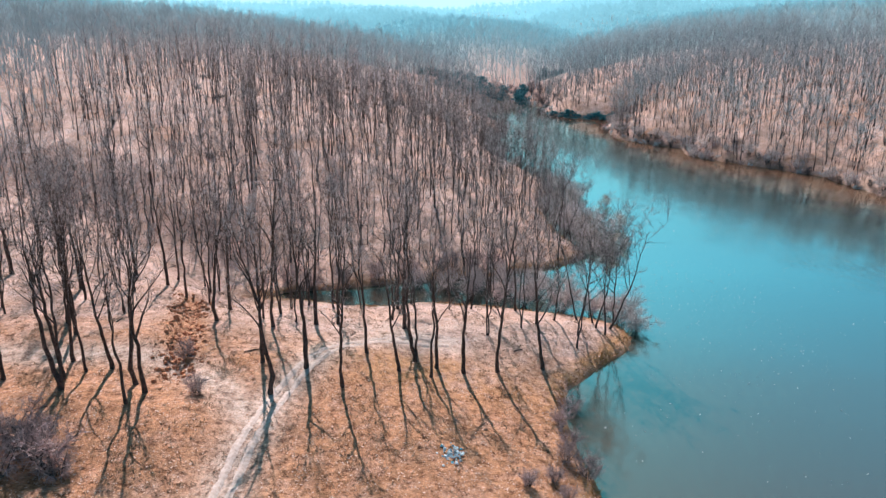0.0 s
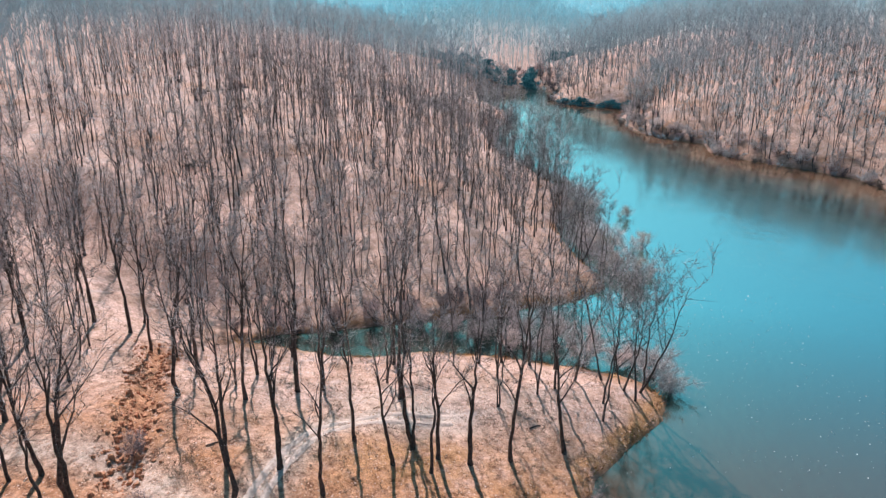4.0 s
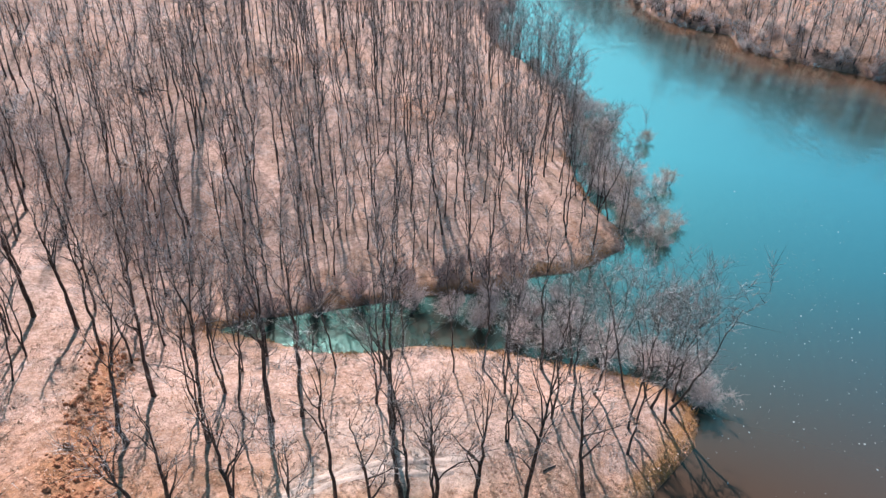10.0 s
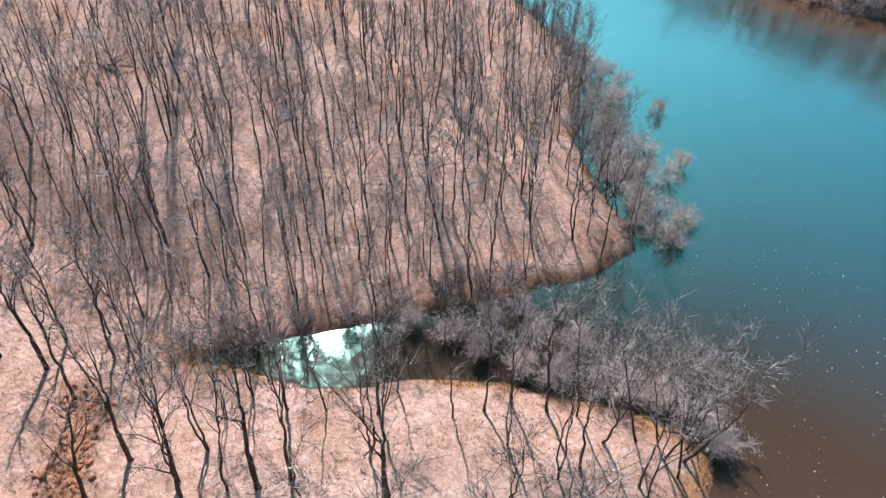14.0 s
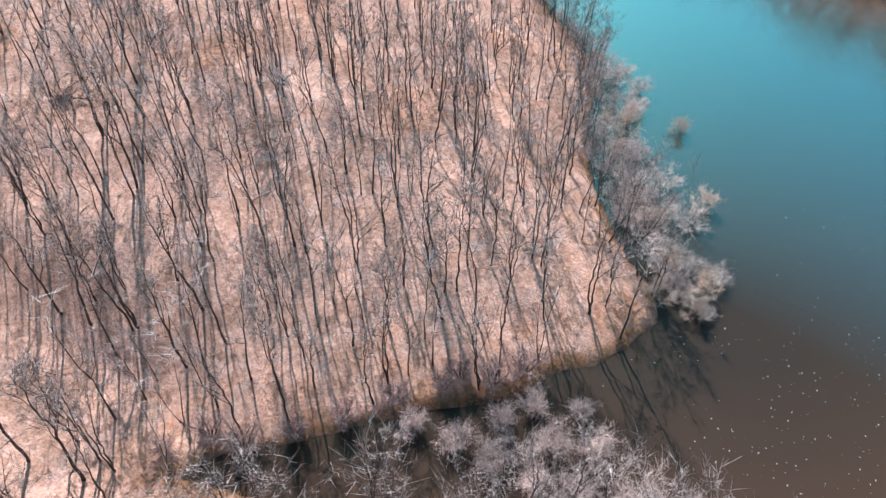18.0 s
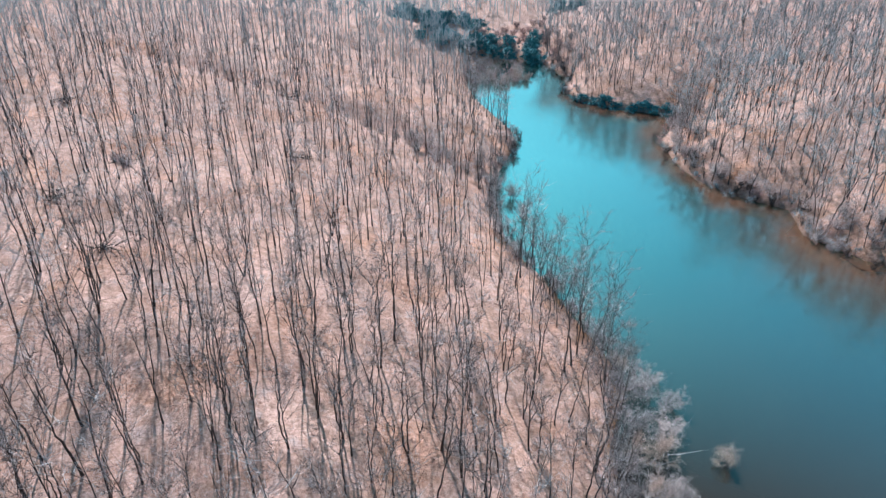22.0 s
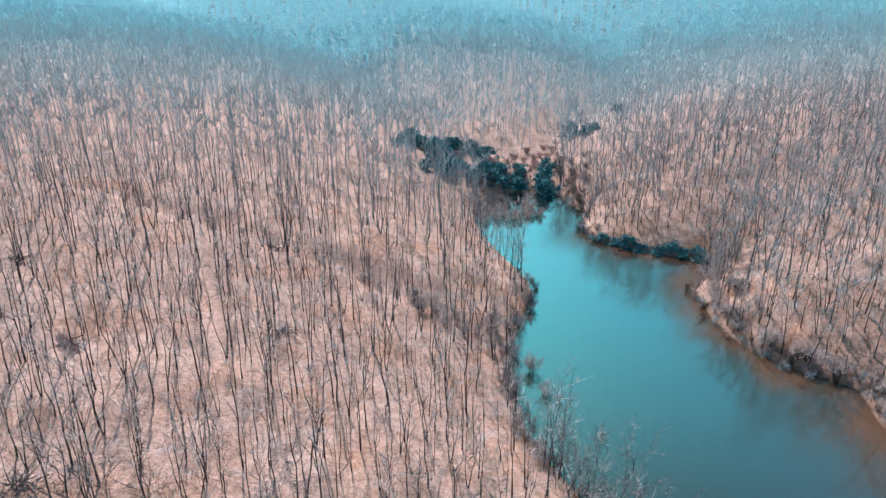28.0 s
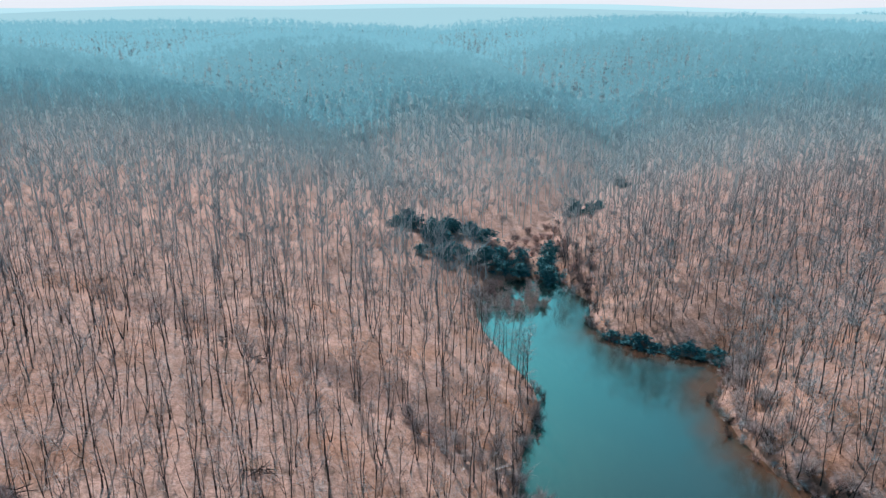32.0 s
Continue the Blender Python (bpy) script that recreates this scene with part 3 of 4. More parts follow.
for k, (x, y) in enumerate(NEAR_A + NEAR_B + NEAR_C + NEAR_D + NEAR_E):
    kind = LEANING + k % 4 if x > 16.5 else (STOUT + k % 6 if y < 96 or k % 3 == 0 else k % 13)
    plant(kind, x, y, rng.uniform(1.12, 1.4))
    taken.append((x, y))


def scatter(x0, x1, y0, y1, gap, margin, seed):
    r = np.random.RandomState(seed)
    xs, ys = np.meshgrid(np.arange(x0, x1, gap), np.arange(y0, y1, gap))
    xs, ys = xs.ravel() + r.uniform(-0.48, 0.48, xs.size) * gap, ys.ravel() + r.uniform(-0.48, 0.48, ys.size) * gap
    ok = shore_distance(xs, ys) > margin
    for creek in CREEKS:
        ok &= (polyline_distance(xs, ys, creek) > 3) | (ys > 500)
    ok &= (((xs - 20) / 25) ** 2 + ((ys - 402) / 17) ** 2 > r.uniform(0.3, 1.1, xs.size)) & (np.hypot(xs - 63, ys - 438) > 5) & ((((xs - 66) / 13) ** 2 + ((ys - 331) / 6) ** 2 > 1) | (r.uniform(0, 1, xs.size) < 0.3))
    ok &= waves(xs, ys, 17, seed + 60) > -1.0 - 0.4 * r.uniform(0, 1, xs.size)
    return xs[ok], ys[ok]


# the nearest wood on the second point, tree by tree
xs, ys = scatter(-48, 30, 122, 205, 5.8, 0.7, 5)
track_gap = polyline_distance(xs, ys, GULLIES[0][0])
near = [(x, y) for x, y, g in zip(xs, ys, track_gap) if g > 3.5 and math.hypot(x + 50, y - 132) > 9][:235]
for x, y in near:
    edge = shore_distance(np.array([x]), np.array([y]))[0] < 3
    kind = LEANING + int(rng.randint(0, 4)) if edge and x > 18 else int(rng.randint(0, 13))
    plant(kind, x, y, rng.uniform(0.95, 1.35))

# trees leaning out over the lake along the second point
SHORE_TREES = [(30, 146), (28.5, 150), (27.5, 155), (27, 160), (26.2, 165), (26, 171), (26.5, 177), (27, 183), (28.2, 188), (29.3, 193), (30.2, 199), (29.8, 203),
               (29, 206), (28, 209), (27.2, 212), (26.5, 215), (25.6, 218), (24.5, 221), (23.5, 225), (22.6, 228), (21.5, 232), (20.5, 235)]
for k, (x, y) in enumerate(SHORE_TREES):
    plant(LEANING + k % 4 if k % 3 else k % 9, x - 0.6, y, rng.uniform(0.85, 1.2))

# the rest of the wood
LOD1 = [(*tree_shapes(200 + k, 17.0, level=1, lean=0.035, spread_out=0.8, forks=1 + (k % 4 == 0)), k) for k in range(10)]
LOD1_EAST = [(*tree_shapes(220 + k, 15.5, level=1, lean=0.05, spread_out=1.35, fine=1.9, forks=1 + (k % 3 == 0)), k) for k in range(8)]
LOD3 = []
for k in range(6):
    r3, t3, c3 = np.random.RandomState(400 + k), Shape(), Shape()
    t3.slivers(np.array([(0, 0, -0.5), (0.1, 0, -0.5)]), np.array([(r3.normal() * 0.6, r3.normal() * 0.6, 15), (r3.normal() * 0.8, r3.normal() * 0.8, 14)]), 0.4, r3)
    foot = np.stack([r3.normal(size=16) * 0.5, r3.normal(size=16) * 0.5, r3.uniform(5, 12, 16)], 1)
    c3.slivers(foot, foot + np.stack([r3.normal(size=16) * 2.2, r3.normal(size=16) * 2.2, r3.uniform(1, 4, 16)], 1), 0.75, r3)
    LOD3.append((t3, [], c3, k))
LOD2 = [(*tree_shapes(300 + k, 17.0, level=2, lean=0.03, spread_out=0.8), k) for k in range(8)]


def wood(name, label, places, templates, seed, mats, size=(0.75, 1.12)):
    r = np.random.RandomState(seed)
    px, py = places
    pz = height(px, py)
    pick = r.randint(0, len(templates), len(px))
    V, F, I, n = [], [], [], 0
    for k, (trunk, _, crown, _) in enumerate(templates):
        tv, tf = trunk.arrays()
        cv, cf = crown.arrays()
        v = np.concatenate([tv, cv])
        f = np.concatenate([tf, cf + len(tv)])
        which = np.concatenate([np.zeros(len(tf), int), np.ones(len(cf), int)])
        sel = np.where(pick == k)[0]
        a, s = r.uniform(0, 6.283, len(sel)), r.uniform(size[0], size[1], len(sel))
        c, d = np.cos(a) * s, np.sin(a) * s
        X = c[:, None] * v[:, 0] - d[:, None] * v[:, 1] + px[sel, None]
        Y = d[:, None] * v[:, 0] + c[:, None] * v[:, 1] + py[sel, None]
        Z = s[:, None] * v[:, 2] + pz[sel, None]
        V.append(np.stack([X, Y, Z], -1).reshape(-1, 3))
        F.append((f[None] + (n + np.arange(len(sel)) * len(v))[:, None, None]).reshape(-1, 3))
        I.append(np.tile(which, len(sel)))
        n += len(sel) * len(v)
    ob = new(name, tri_mesh(name, np.concatenate(V), np.concatenate(F), mats, False, np.concatenate(I)))
    return tagged(ob, label, "woods", kind="stuff")


taken = np.array(taken + near)


def free(xs, ys, gap):
    ok = np.ones(len(xs), bool)
    for x, y in taken:
        ok &= np.hypot(xs - x, ys - y) > gap
    ok &= np.minimum(polyline_distance(xs, ys, TRACK), polyline_distance(xs, ys, TRACK_WEST)) > 2
    ok &= ~((ys < 122) & (xs > -60)) & (np.hypot(xs + 52, ys - 132) > 9)
    return xs[ok], ys[ok]


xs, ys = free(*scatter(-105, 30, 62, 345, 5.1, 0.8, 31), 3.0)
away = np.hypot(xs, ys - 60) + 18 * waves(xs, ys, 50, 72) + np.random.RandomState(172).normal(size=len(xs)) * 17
# bark and twig colours step with distance to carry painted haze
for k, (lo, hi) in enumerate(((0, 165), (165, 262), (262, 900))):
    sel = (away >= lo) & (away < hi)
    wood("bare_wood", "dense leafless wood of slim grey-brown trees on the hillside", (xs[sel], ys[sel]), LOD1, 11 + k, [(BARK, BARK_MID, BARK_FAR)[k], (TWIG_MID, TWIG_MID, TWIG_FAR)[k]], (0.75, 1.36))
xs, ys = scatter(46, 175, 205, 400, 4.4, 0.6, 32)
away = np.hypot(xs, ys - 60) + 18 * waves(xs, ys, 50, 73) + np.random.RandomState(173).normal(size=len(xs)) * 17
# haze is put into the farther bark and the twigs here too
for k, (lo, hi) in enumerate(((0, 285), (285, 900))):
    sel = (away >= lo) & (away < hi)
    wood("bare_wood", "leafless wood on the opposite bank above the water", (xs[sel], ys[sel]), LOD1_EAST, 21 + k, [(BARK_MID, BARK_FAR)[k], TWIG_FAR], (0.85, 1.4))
xs, ys = scatter(46, 130, 190, 412, 3.3, 0.4, 35)
sel = shore_distance(xs, ys) < 9
wood("bare_wood", "thin leafless saplings crowding the far shore", (xs[sel], ys[sel]), LOD1_EAST, 25, [BARK_MID, TWIG], (0.3, 0.8))
xs, ys = scatter(8, 32, 205, 400, 3.2, 0.4, 36)
sel = shore_distance(xs, ys) < 5
wood("bare_wood", "thin leafless saplings along the lake shore", (xs[sel], ys[sel]), LOD1, 26, [BARK_MID, TWIG], (0.35, 0.8))
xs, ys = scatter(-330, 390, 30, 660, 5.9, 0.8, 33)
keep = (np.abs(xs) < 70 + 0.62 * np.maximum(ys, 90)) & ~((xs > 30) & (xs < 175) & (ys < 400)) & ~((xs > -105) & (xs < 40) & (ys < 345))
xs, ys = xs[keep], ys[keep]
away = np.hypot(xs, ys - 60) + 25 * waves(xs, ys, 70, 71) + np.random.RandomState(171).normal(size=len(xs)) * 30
# one haze-coloured bark for each band of distance
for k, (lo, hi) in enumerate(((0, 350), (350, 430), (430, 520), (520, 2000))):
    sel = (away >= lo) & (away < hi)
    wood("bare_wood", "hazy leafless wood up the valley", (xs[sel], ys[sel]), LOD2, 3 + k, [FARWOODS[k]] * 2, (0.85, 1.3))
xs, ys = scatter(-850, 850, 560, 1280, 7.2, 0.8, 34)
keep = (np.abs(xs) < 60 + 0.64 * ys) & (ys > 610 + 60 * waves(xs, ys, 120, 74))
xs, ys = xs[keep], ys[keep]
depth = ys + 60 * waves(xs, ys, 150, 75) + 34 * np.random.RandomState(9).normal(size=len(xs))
# the deeper the trees, the paler the glow that imitates mist
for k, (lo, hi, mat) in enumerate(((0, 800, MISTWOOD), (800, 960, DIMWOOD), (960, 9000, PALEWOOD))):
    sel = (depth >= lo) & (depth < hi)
    tagged(wood("backdrop", "distant blue-grey wood on the far slopes with a painted misty glow", (xs[sel], ys[sel]), LOD3, 4 + k, [mat, mat], (0.9, 1.3)), category="backdrop", kind="structure")

# ---- far ridges behind the valley ----


def ridge(name, label, far, top, sway, seed, colour):
    a = np.linspace(-1.15, 1.15, 160)
    x, y = far * np.sin(a), far * np.cos(a)
    z = top + sway * waves(x, y, far * 0.5, seed)
    v = np.concatenate([np.stack([x, y, z * 0 - 30], 1), np.stack([x, y, z], 1), np.stack([x * 1.15, y * 1.15, z * 0 - 30], 1)])
    k = np.arange(159)
    f = np.concatenate([np.stack([k, k + 1, k + 161, k + 160], 1), np.stack([k + 160, k + 161, k + 321, k + 320], 1)])
    # haze colour is emitted by the ridge itself, not lit
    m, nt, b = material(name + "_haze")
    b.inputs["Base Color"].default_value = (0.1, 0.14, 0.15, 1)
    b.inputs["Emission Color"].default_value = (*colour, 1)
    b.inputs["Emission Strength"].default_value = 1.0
    return tagged(new(name, tri_mesh(name, v, f, m, True)), label, "backdrop", kind="structure")


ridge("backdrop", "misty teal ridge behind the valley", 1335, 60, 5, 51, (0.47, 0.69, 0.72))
# added glowing sheet in place of low sky; hides the ground beyond
ridge("backdrop", "glowing upright sheet painted as pale hazy sky low over the hills", 1800, 240, 10, 58, (0.93, 0.88, 0.87))
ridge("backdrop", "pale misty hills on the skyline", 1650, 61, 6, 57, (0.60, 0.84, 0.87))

# ---- bushes ----


def bush_shapes(seed, tall, wide, stems=9, fine=2100, width=0.031):
    """Stems that fan out from the foot and one soft dome of fine twigs, lumpy at its edge."""
    r = np.random.RandomState(seed)
    stalks, twigs, lines = [], Shape(), []
    for k in range(stems):
        a = 6.283 * (k + r.uniform(0, 0.7)) / stems
        out = r.uniform(0.1, 1.1) * wide / tall
        pts = grow((0.2 * math.cos(a), 0.2 * math.sin(a), -0.2), (out * math.cos(a), out * math.sin(a), 1), tall * r.uniform(0.6, 0.85), 5, r, 0.02, 0.16)
        sh = Shape()
        sh.tube(pts, 0.07 * (1 - 0.85 * np.linspace(0, 1, 6)), 3)
        for j in range(9):
            b0 = along(pts, [r.uniform(0.25, 0.95)])[0]
            br = grow(b0, r.normal(size=3) * (1.0, 1.0, 0.5) + (out * math.cos(a), out * math.sin(a), 0.7), tall * r.uniform(0.15, 0.35), 2, r, 0.03, 0.25)
            sh.slivers(br[:1], br[2:], 0.045, r)
            lines.append(br)
        stalks.append(sh)
        lines.append(pts[2:])
    st, en = [], []
    each = fine // len(lines)
    for line in lines:
        q = along(line, r.uniform(0, 1, each))
        out = q - (0, 0, tall * 0.2)
        out /= np.linalg.norm(out, axis=1)[:, None]
        st.append(q)
        en.append(q + (r.normal(size=(each, 3)) * 0.75 + out * 0.65) * r.uniform(0.3, 1.2, (each, 1)) * tall / 7.5)
    twigs.slivers(np.concatenate(st), np.concatenate(en), width, r)
    return stalks, twigs


bush_made = {}


def plant_bush(key, name, label, x, y, seed, tall, wide, mat, size=1.0, z=None, group="bushes along the water", stems=9, fine=2100):
    m = pose(x, y, max(z_at(x, y), -0.3) if z is None else z, 0, 0, (x * 37 + y * 91) % 360)
    if key in bush_made:
        ob = copy_thing(bush_made[key], m)
    else:
        ob = bush_made[key] = new(name)
        stalks, twigs = bush_shapes(seed, tall, wide, stems, fine)
        for sh in stalks:
            part("stem", sh, BARK, ob)
        part("crown", twigs, mat, ob)
        tagged(ob, label, "bush", group)
        ob.matrix_basis = m
    ob.scale = (size, size, size)
    return ob


PALE = "pale leafless willow bush at the water's edge"
WILLOWS = [(36.7, 147.4, 1.0), (33.5, 150, 1.15), (31.5, 154, 1.1), (38, 160, 1.0), (41.5, 164, 0.9), (34, 163, 1.2), (31, 168, 1.1), (36, 170, 1.0),
           (41.9, 183, 0.8), (34.5, 187.5, 1.0), (37, 194.8, 0.95), (31.5, 178, 0.9), (32.5, 160, 1.1), (29.5, 172, 0.9), (39.2, 149.2, 0.7), (35.5, 190.5, 0.8),
           (31, 204, 0.9), (32.3, 208, 0.8), (30.2, 211, 0.9), (29, 214.5, 0.8), (27.6, 218, 0.7), (31.5, 200, 0.9), (26.2, 222, 0.7), (33.5, 205, 0.6)]
r = np.random.RandomState(58)
for k in range(34):
    y = r.uniform(141, 204)
    edge = np.interp(y, (140, 148, 161, 185, 200), (28, 29.5, 26.5, 26, 30))
    WILLOWS.append((edge + r.uniform(-1.0, 7.5), y, r.uniform(0.5, 1.15)))
for k, (x, y, size) in enumerate(WILLOWS):
    plant_bush("willow%d" % (k % 4), "willow_bush", PALE, x, y, 500 + k % 4, 5.4, 3.8, SCRUB if k % 4 else TAN, size)
THICKET = [(20.5, 115.2, 1.4), (29.3, 110.6, 1.25), (31, 107, 0.85), (25, 113.6, 0.9), (14.2, 117.2, 0.95), (9.5, 119.3, 0.85), (5, 121.8, 0.9), (12, 123.2, 0.9), (1, 124.3, 0.75), (7, 126.2, 0.8),
           (17.2, 122.5, 0.9), (11, 128.8, 0.7), (27.6, 114.5, 0.75), (-4, 126.3, 0.7), (16.5, 128, 0.6)]
for k, (x, y, size) in enumerate(THICKET):
    plant_bush("alder%d" % (k % 4), "alder_bush", "grey leafless alder bush crowding the narrow inlet", x, y, 520 + k % 4, 6.5, 3.9, ALDER, size, 0.0 if y > 117 else None, stems=12, fine=3400)
BROWN = [(-38.5, 60), (-41, 60.5), (-36.5, 58), (-43, 58), (-40, 56), (-27.5, 73), (-32, 82.7), (-35, 57), (12, 66), (14, 70), (15, 74), (14.5, 78), (13, 63), (16.5, 83),
         (9, 64), (16, 68), (-24, 124.5), (-18, 126), (-12, 128), (-6, 130.5), (0, 131.5), (6, 132.5), (-28, 126), (-33, 124), (2, 133), (10, 134)]
for k, (x, y) in enumerate(BROWN):
    plant_bush("brown%d" % (k % 3), "bare_bush", "low brown leafless bush with tangled twigs", x, y, 540 + k % 3, 3.2, 2.2, MAUVE, rng.uniform(1.4, 1.9) if k < 5 else rng.uniform(1.0, 1.6) if y > 120 else rng.uniform(0.7, 1.15))
EAST = [(121, 196), (117, 206), (115, 214), (110, 224), (104, 231), (88, 243), (86, 247), (83, 266), (80, 270), (74, 276), (71, 288), (69.5, 296), (70.5, 303), (74, 310), (77, 318), (78, 322), (80, 326), (82, 320), (75, 300), (76, 290), (86, 252), (90, 248), (88, 257), (95, 242), (100, 237), (93, 250), (106, 232), (112, 226), (98, 246), (70, 284), (69, 292), (70, 300), (72, 308), (76, 313), (73, 278), (78, 272)]
for k, (x, y) in enumerate(EAST):
    plant_bush("east%d" % (k % 2), "willow_bush", "pale leafless scrub on the far shore", x, y, 560 + k % 2, 4.2, 3.2, SCRUB, rng.uniform(0.8, 1.3))
WEST = [(18, 240), (15, 250), (14.5, 262), (15, 270), (16.5, 277), (12, 275), (9, 281), (5, 284), (0, 287), (-5, 290), (20, 290), (23, 299), (13, 284), (24, 228), (22, 262), (20, 270), (-9, 289), (-13, 291), (-17, 293), (-22, 295.5), (-27, 297.5), (-33, 300.5), (-40, 303.5), (-47, 306), (-55, 309), (-64, 314), (-74, 319), (6, 279), (2, 282), (-3, 284)]
for k, (x, y) in enumerate(WEST):
    plant_bush("west%d" % (k % 2), "bare_bush", "grey leafless brush in the mouth of the gully", x, y, 570 + k % 2, 5.0, 3.0, TWIG, rng.uniform(0.7, 1.2) if x > -6 else rng.uniform(0.3, 0.7))

# low scrub hugging the waterline of the opposite bank and the upper west shore
r = np.random.RandomState(63)
for line, count, tone in ((SHORE_EAST[5:] + SHORE_FAR[:5], 64, 0), (SHORE_WEST[7:] + SHORE_NORTH[:4], 30, 1), (SHORE_NORTH[-3:] + SHORE_EAST[:4], 34, 1)):
    for k, u in enumerate(np.linspace(0, 1, count)):
        x, y = along(np.array(line, float), [u])[0] + r.normal(size=2) * 1.3
        plant_bush("scrub%d" % (k % 3), "scrub_bush", "low grey leafless scrub at the waterline", x, y, 590 + k % 3, 3.0, 2.6, (MAUVE, TWIG_FAR, DARKTWIG)[k % 3], r.uniform(0.7, 1.5), stems=4, fine=800)

# ---- evergreen thickets ----


def leafy(seed, tall, wide, count):
    """A ragged heap of small dark leaves in uneven tufts."""
    r = np.random.RandomState(seed)
    sh = Shape()
    lumps = np.stack([r.normal(size=34) * wide * 0.5, r.normal(size=34) * wide * 0.5, r.uniform(0.1, 1.0, 34) ** 1.2 * tall], 1)
    lumps[:, :2] *= (1.15 - 0.8 * lumps[:, 2:] / tall)
    c = lumps[r.randint(0, 34, count)] + r.normal(size=(count, 3)) * wide * 0.13 * r.uniform(0.3, 1.6, (count, 1))
    c[:, 2] = np.abs(c[:, 2])
    a, b = r.normal(size=(count, 3)) * 0.22, r.normal(size=(count, 3)) * 0.22
    sh.v.append(np.stack([c, c + a, c + b], 1).reshape(-1, 3))
    sh.f.append(np.arange(count * 3).reshape(-1, 3))
    sh.n = 3 * count
    return sh


green_made = {}
DARK_EAST = [(51, 343), (54.5, 341), (58, 338), (61.5, 336), (65, 334), (68.5, 332.5), (72, 331), (75.5, 329.5), (78, 327), (56, 343), (63, 338.5), (70, 335)]
DARK_VALLEY = [(-2 + 5.2 * k - 3.4 * row + 2.0 * (row % 2), 390.5 + 8.0 * row - 0.5 * k) for row in range(4) for k in range(9 - row)]
DARK_VALLEY += [(42, 391), (45, 397), (59, 436), (63, 437), (67, 438.5), (90, 474)]
for k, (x, y) in enumerate(DARK_EAST + DARK_VALLEY):
    far = k >= len(DARK_EAST)
    key = k % 3
    if far:
        x, y = x + rng.normal() * 1.8, y + rng.normal() * 2.4
    m = pose(x, y if far else y - 2.2, max(z_at(x, y), 0.0) if far else 0.0, 0, 0, k * 67)
    if key in green_made:
        ob = copy_thing(green_made[key], m)
    else:
        ob = green_made[key] = new("evergreen_bush")
        for j in range(4):
            stalk = Shape()
            stalk.tube(grow((0, 0, -0.2), (0.5 * math.cos(j * 1.6), 0.5 * math.sin(j * 1.6), 1), 2.6, 4, np.random.RandomState(j), 0.05, 0.1), 0.06 * (1 - 0.8 * np.linspace(0, 1, 5)), 4)
            part("stem", stalk, BARK, ob)
        part("foliage", leafy(600 + key, 3.4, 2.6, 1500), DARKSCRUB, ob)
        tagged(ob, "dark evergreen bush hanging over the bank", "bush", "dark evergreen thicket")
        ob.matrix_basis = m
    size = rng.uniform(1.1, 1.9) if far else rng.uniform(0.9, 1.3)
    ob.scale = (size * (1.1 if far else 1.5), size * rng.uniform(0.8, 1.2), size * (rng.uniform(0.6, 1.0) if far else rng.uniform(0.4, 0.85)))

# ---- reeds at the head of the lake ----
r = np.random.RandomState(77)
rx, ry = r.uniform(13, 46, 9000), r.uniform(362, 404, 9000)
clump = waves(rx, ry, 7, 91)
ok = (polyline_distance(rx, ry, [(40, 360), (42, 385), (41, 398), (42, 415)]) > 5 + 2 * clump) & (ry > 372 + 6 * clump + 0.75 * (rx - 15)) & (shore_distance(rx, ry) < 2) & (clump > -0.1)
rx, ry = rx[ok], ry[ok]
reeds = Shape()
foot = np.stack([rx, ry, np.maximum(height(rx, ry), -0.2)], 1)
reeds.slivers(foot, foot + np.stack([r.normal(size=len(rx)) * 0.6, r.normal(size=len(rx)) * 0.6, r.uniform(1.0, 2.8, len(rx))], 1), 0.14, r)
REED = bark_material("dry_reed", (0.42, 0.33, 0.29), (0.66, 0.54, 0.48), 0.3)
tagged(new("reed_bed", tri_mesh("reed_bed", *reeds.arrays(), REED)), "dry brown reed bed at the head of the lake", "reeds", kind="stuff")
HEAD = [(31, 399), (34, 404), (37, 401), (40, 408), (43, 412), (36, 412), (46, 417), (41, 418), (44, 424), (49, 424), (47, 432), (39, 425), (33, 417), (52, 434), (44, 402), (48, 405), (17, 386), (20, 390), (24, 394), (28, 393), (32, 398), (22, 399), (29, 402), (15, 378), (49, 378), (49, 386), (47, 396), (50, 371), (52, 376), (54, 383), (51, 390), (56, 392), (52, 399), (57, 401), (50, 408), (56, 373), (38, 405), (25, 388), (46, 405), (18, 381), (33, 392)]
for k, (x, y) in enumerate(HEAD):
    plant_bush("brown%d" % (k % 3), "bare_bush", "", x, y, 540, 3.2, 2.2, MAUVE, rng.uniform(0.7, 1.4))

r = np.random.RandomState(78)
for k in range(84):
    a, u = r.uniform(0, 6.283), math.sqrt(r.uniform(0, 1))
    x, y = 24 + 13.5 * u * math.cos(a), 370 + 14 * u * math.sin(a)
    plant_bush("bay%d" % (k % 3), "marsh_bush", "brown leafless brush standing in the shallow head of the lake", x, y, 610 + k % 3, 3.0, 3.0, (MAUVE, TAN, TWIG)[k % 3], r.uniform(0.8, 1.5), -0.25, stems=5, fine=900)

# ---- cart track ----


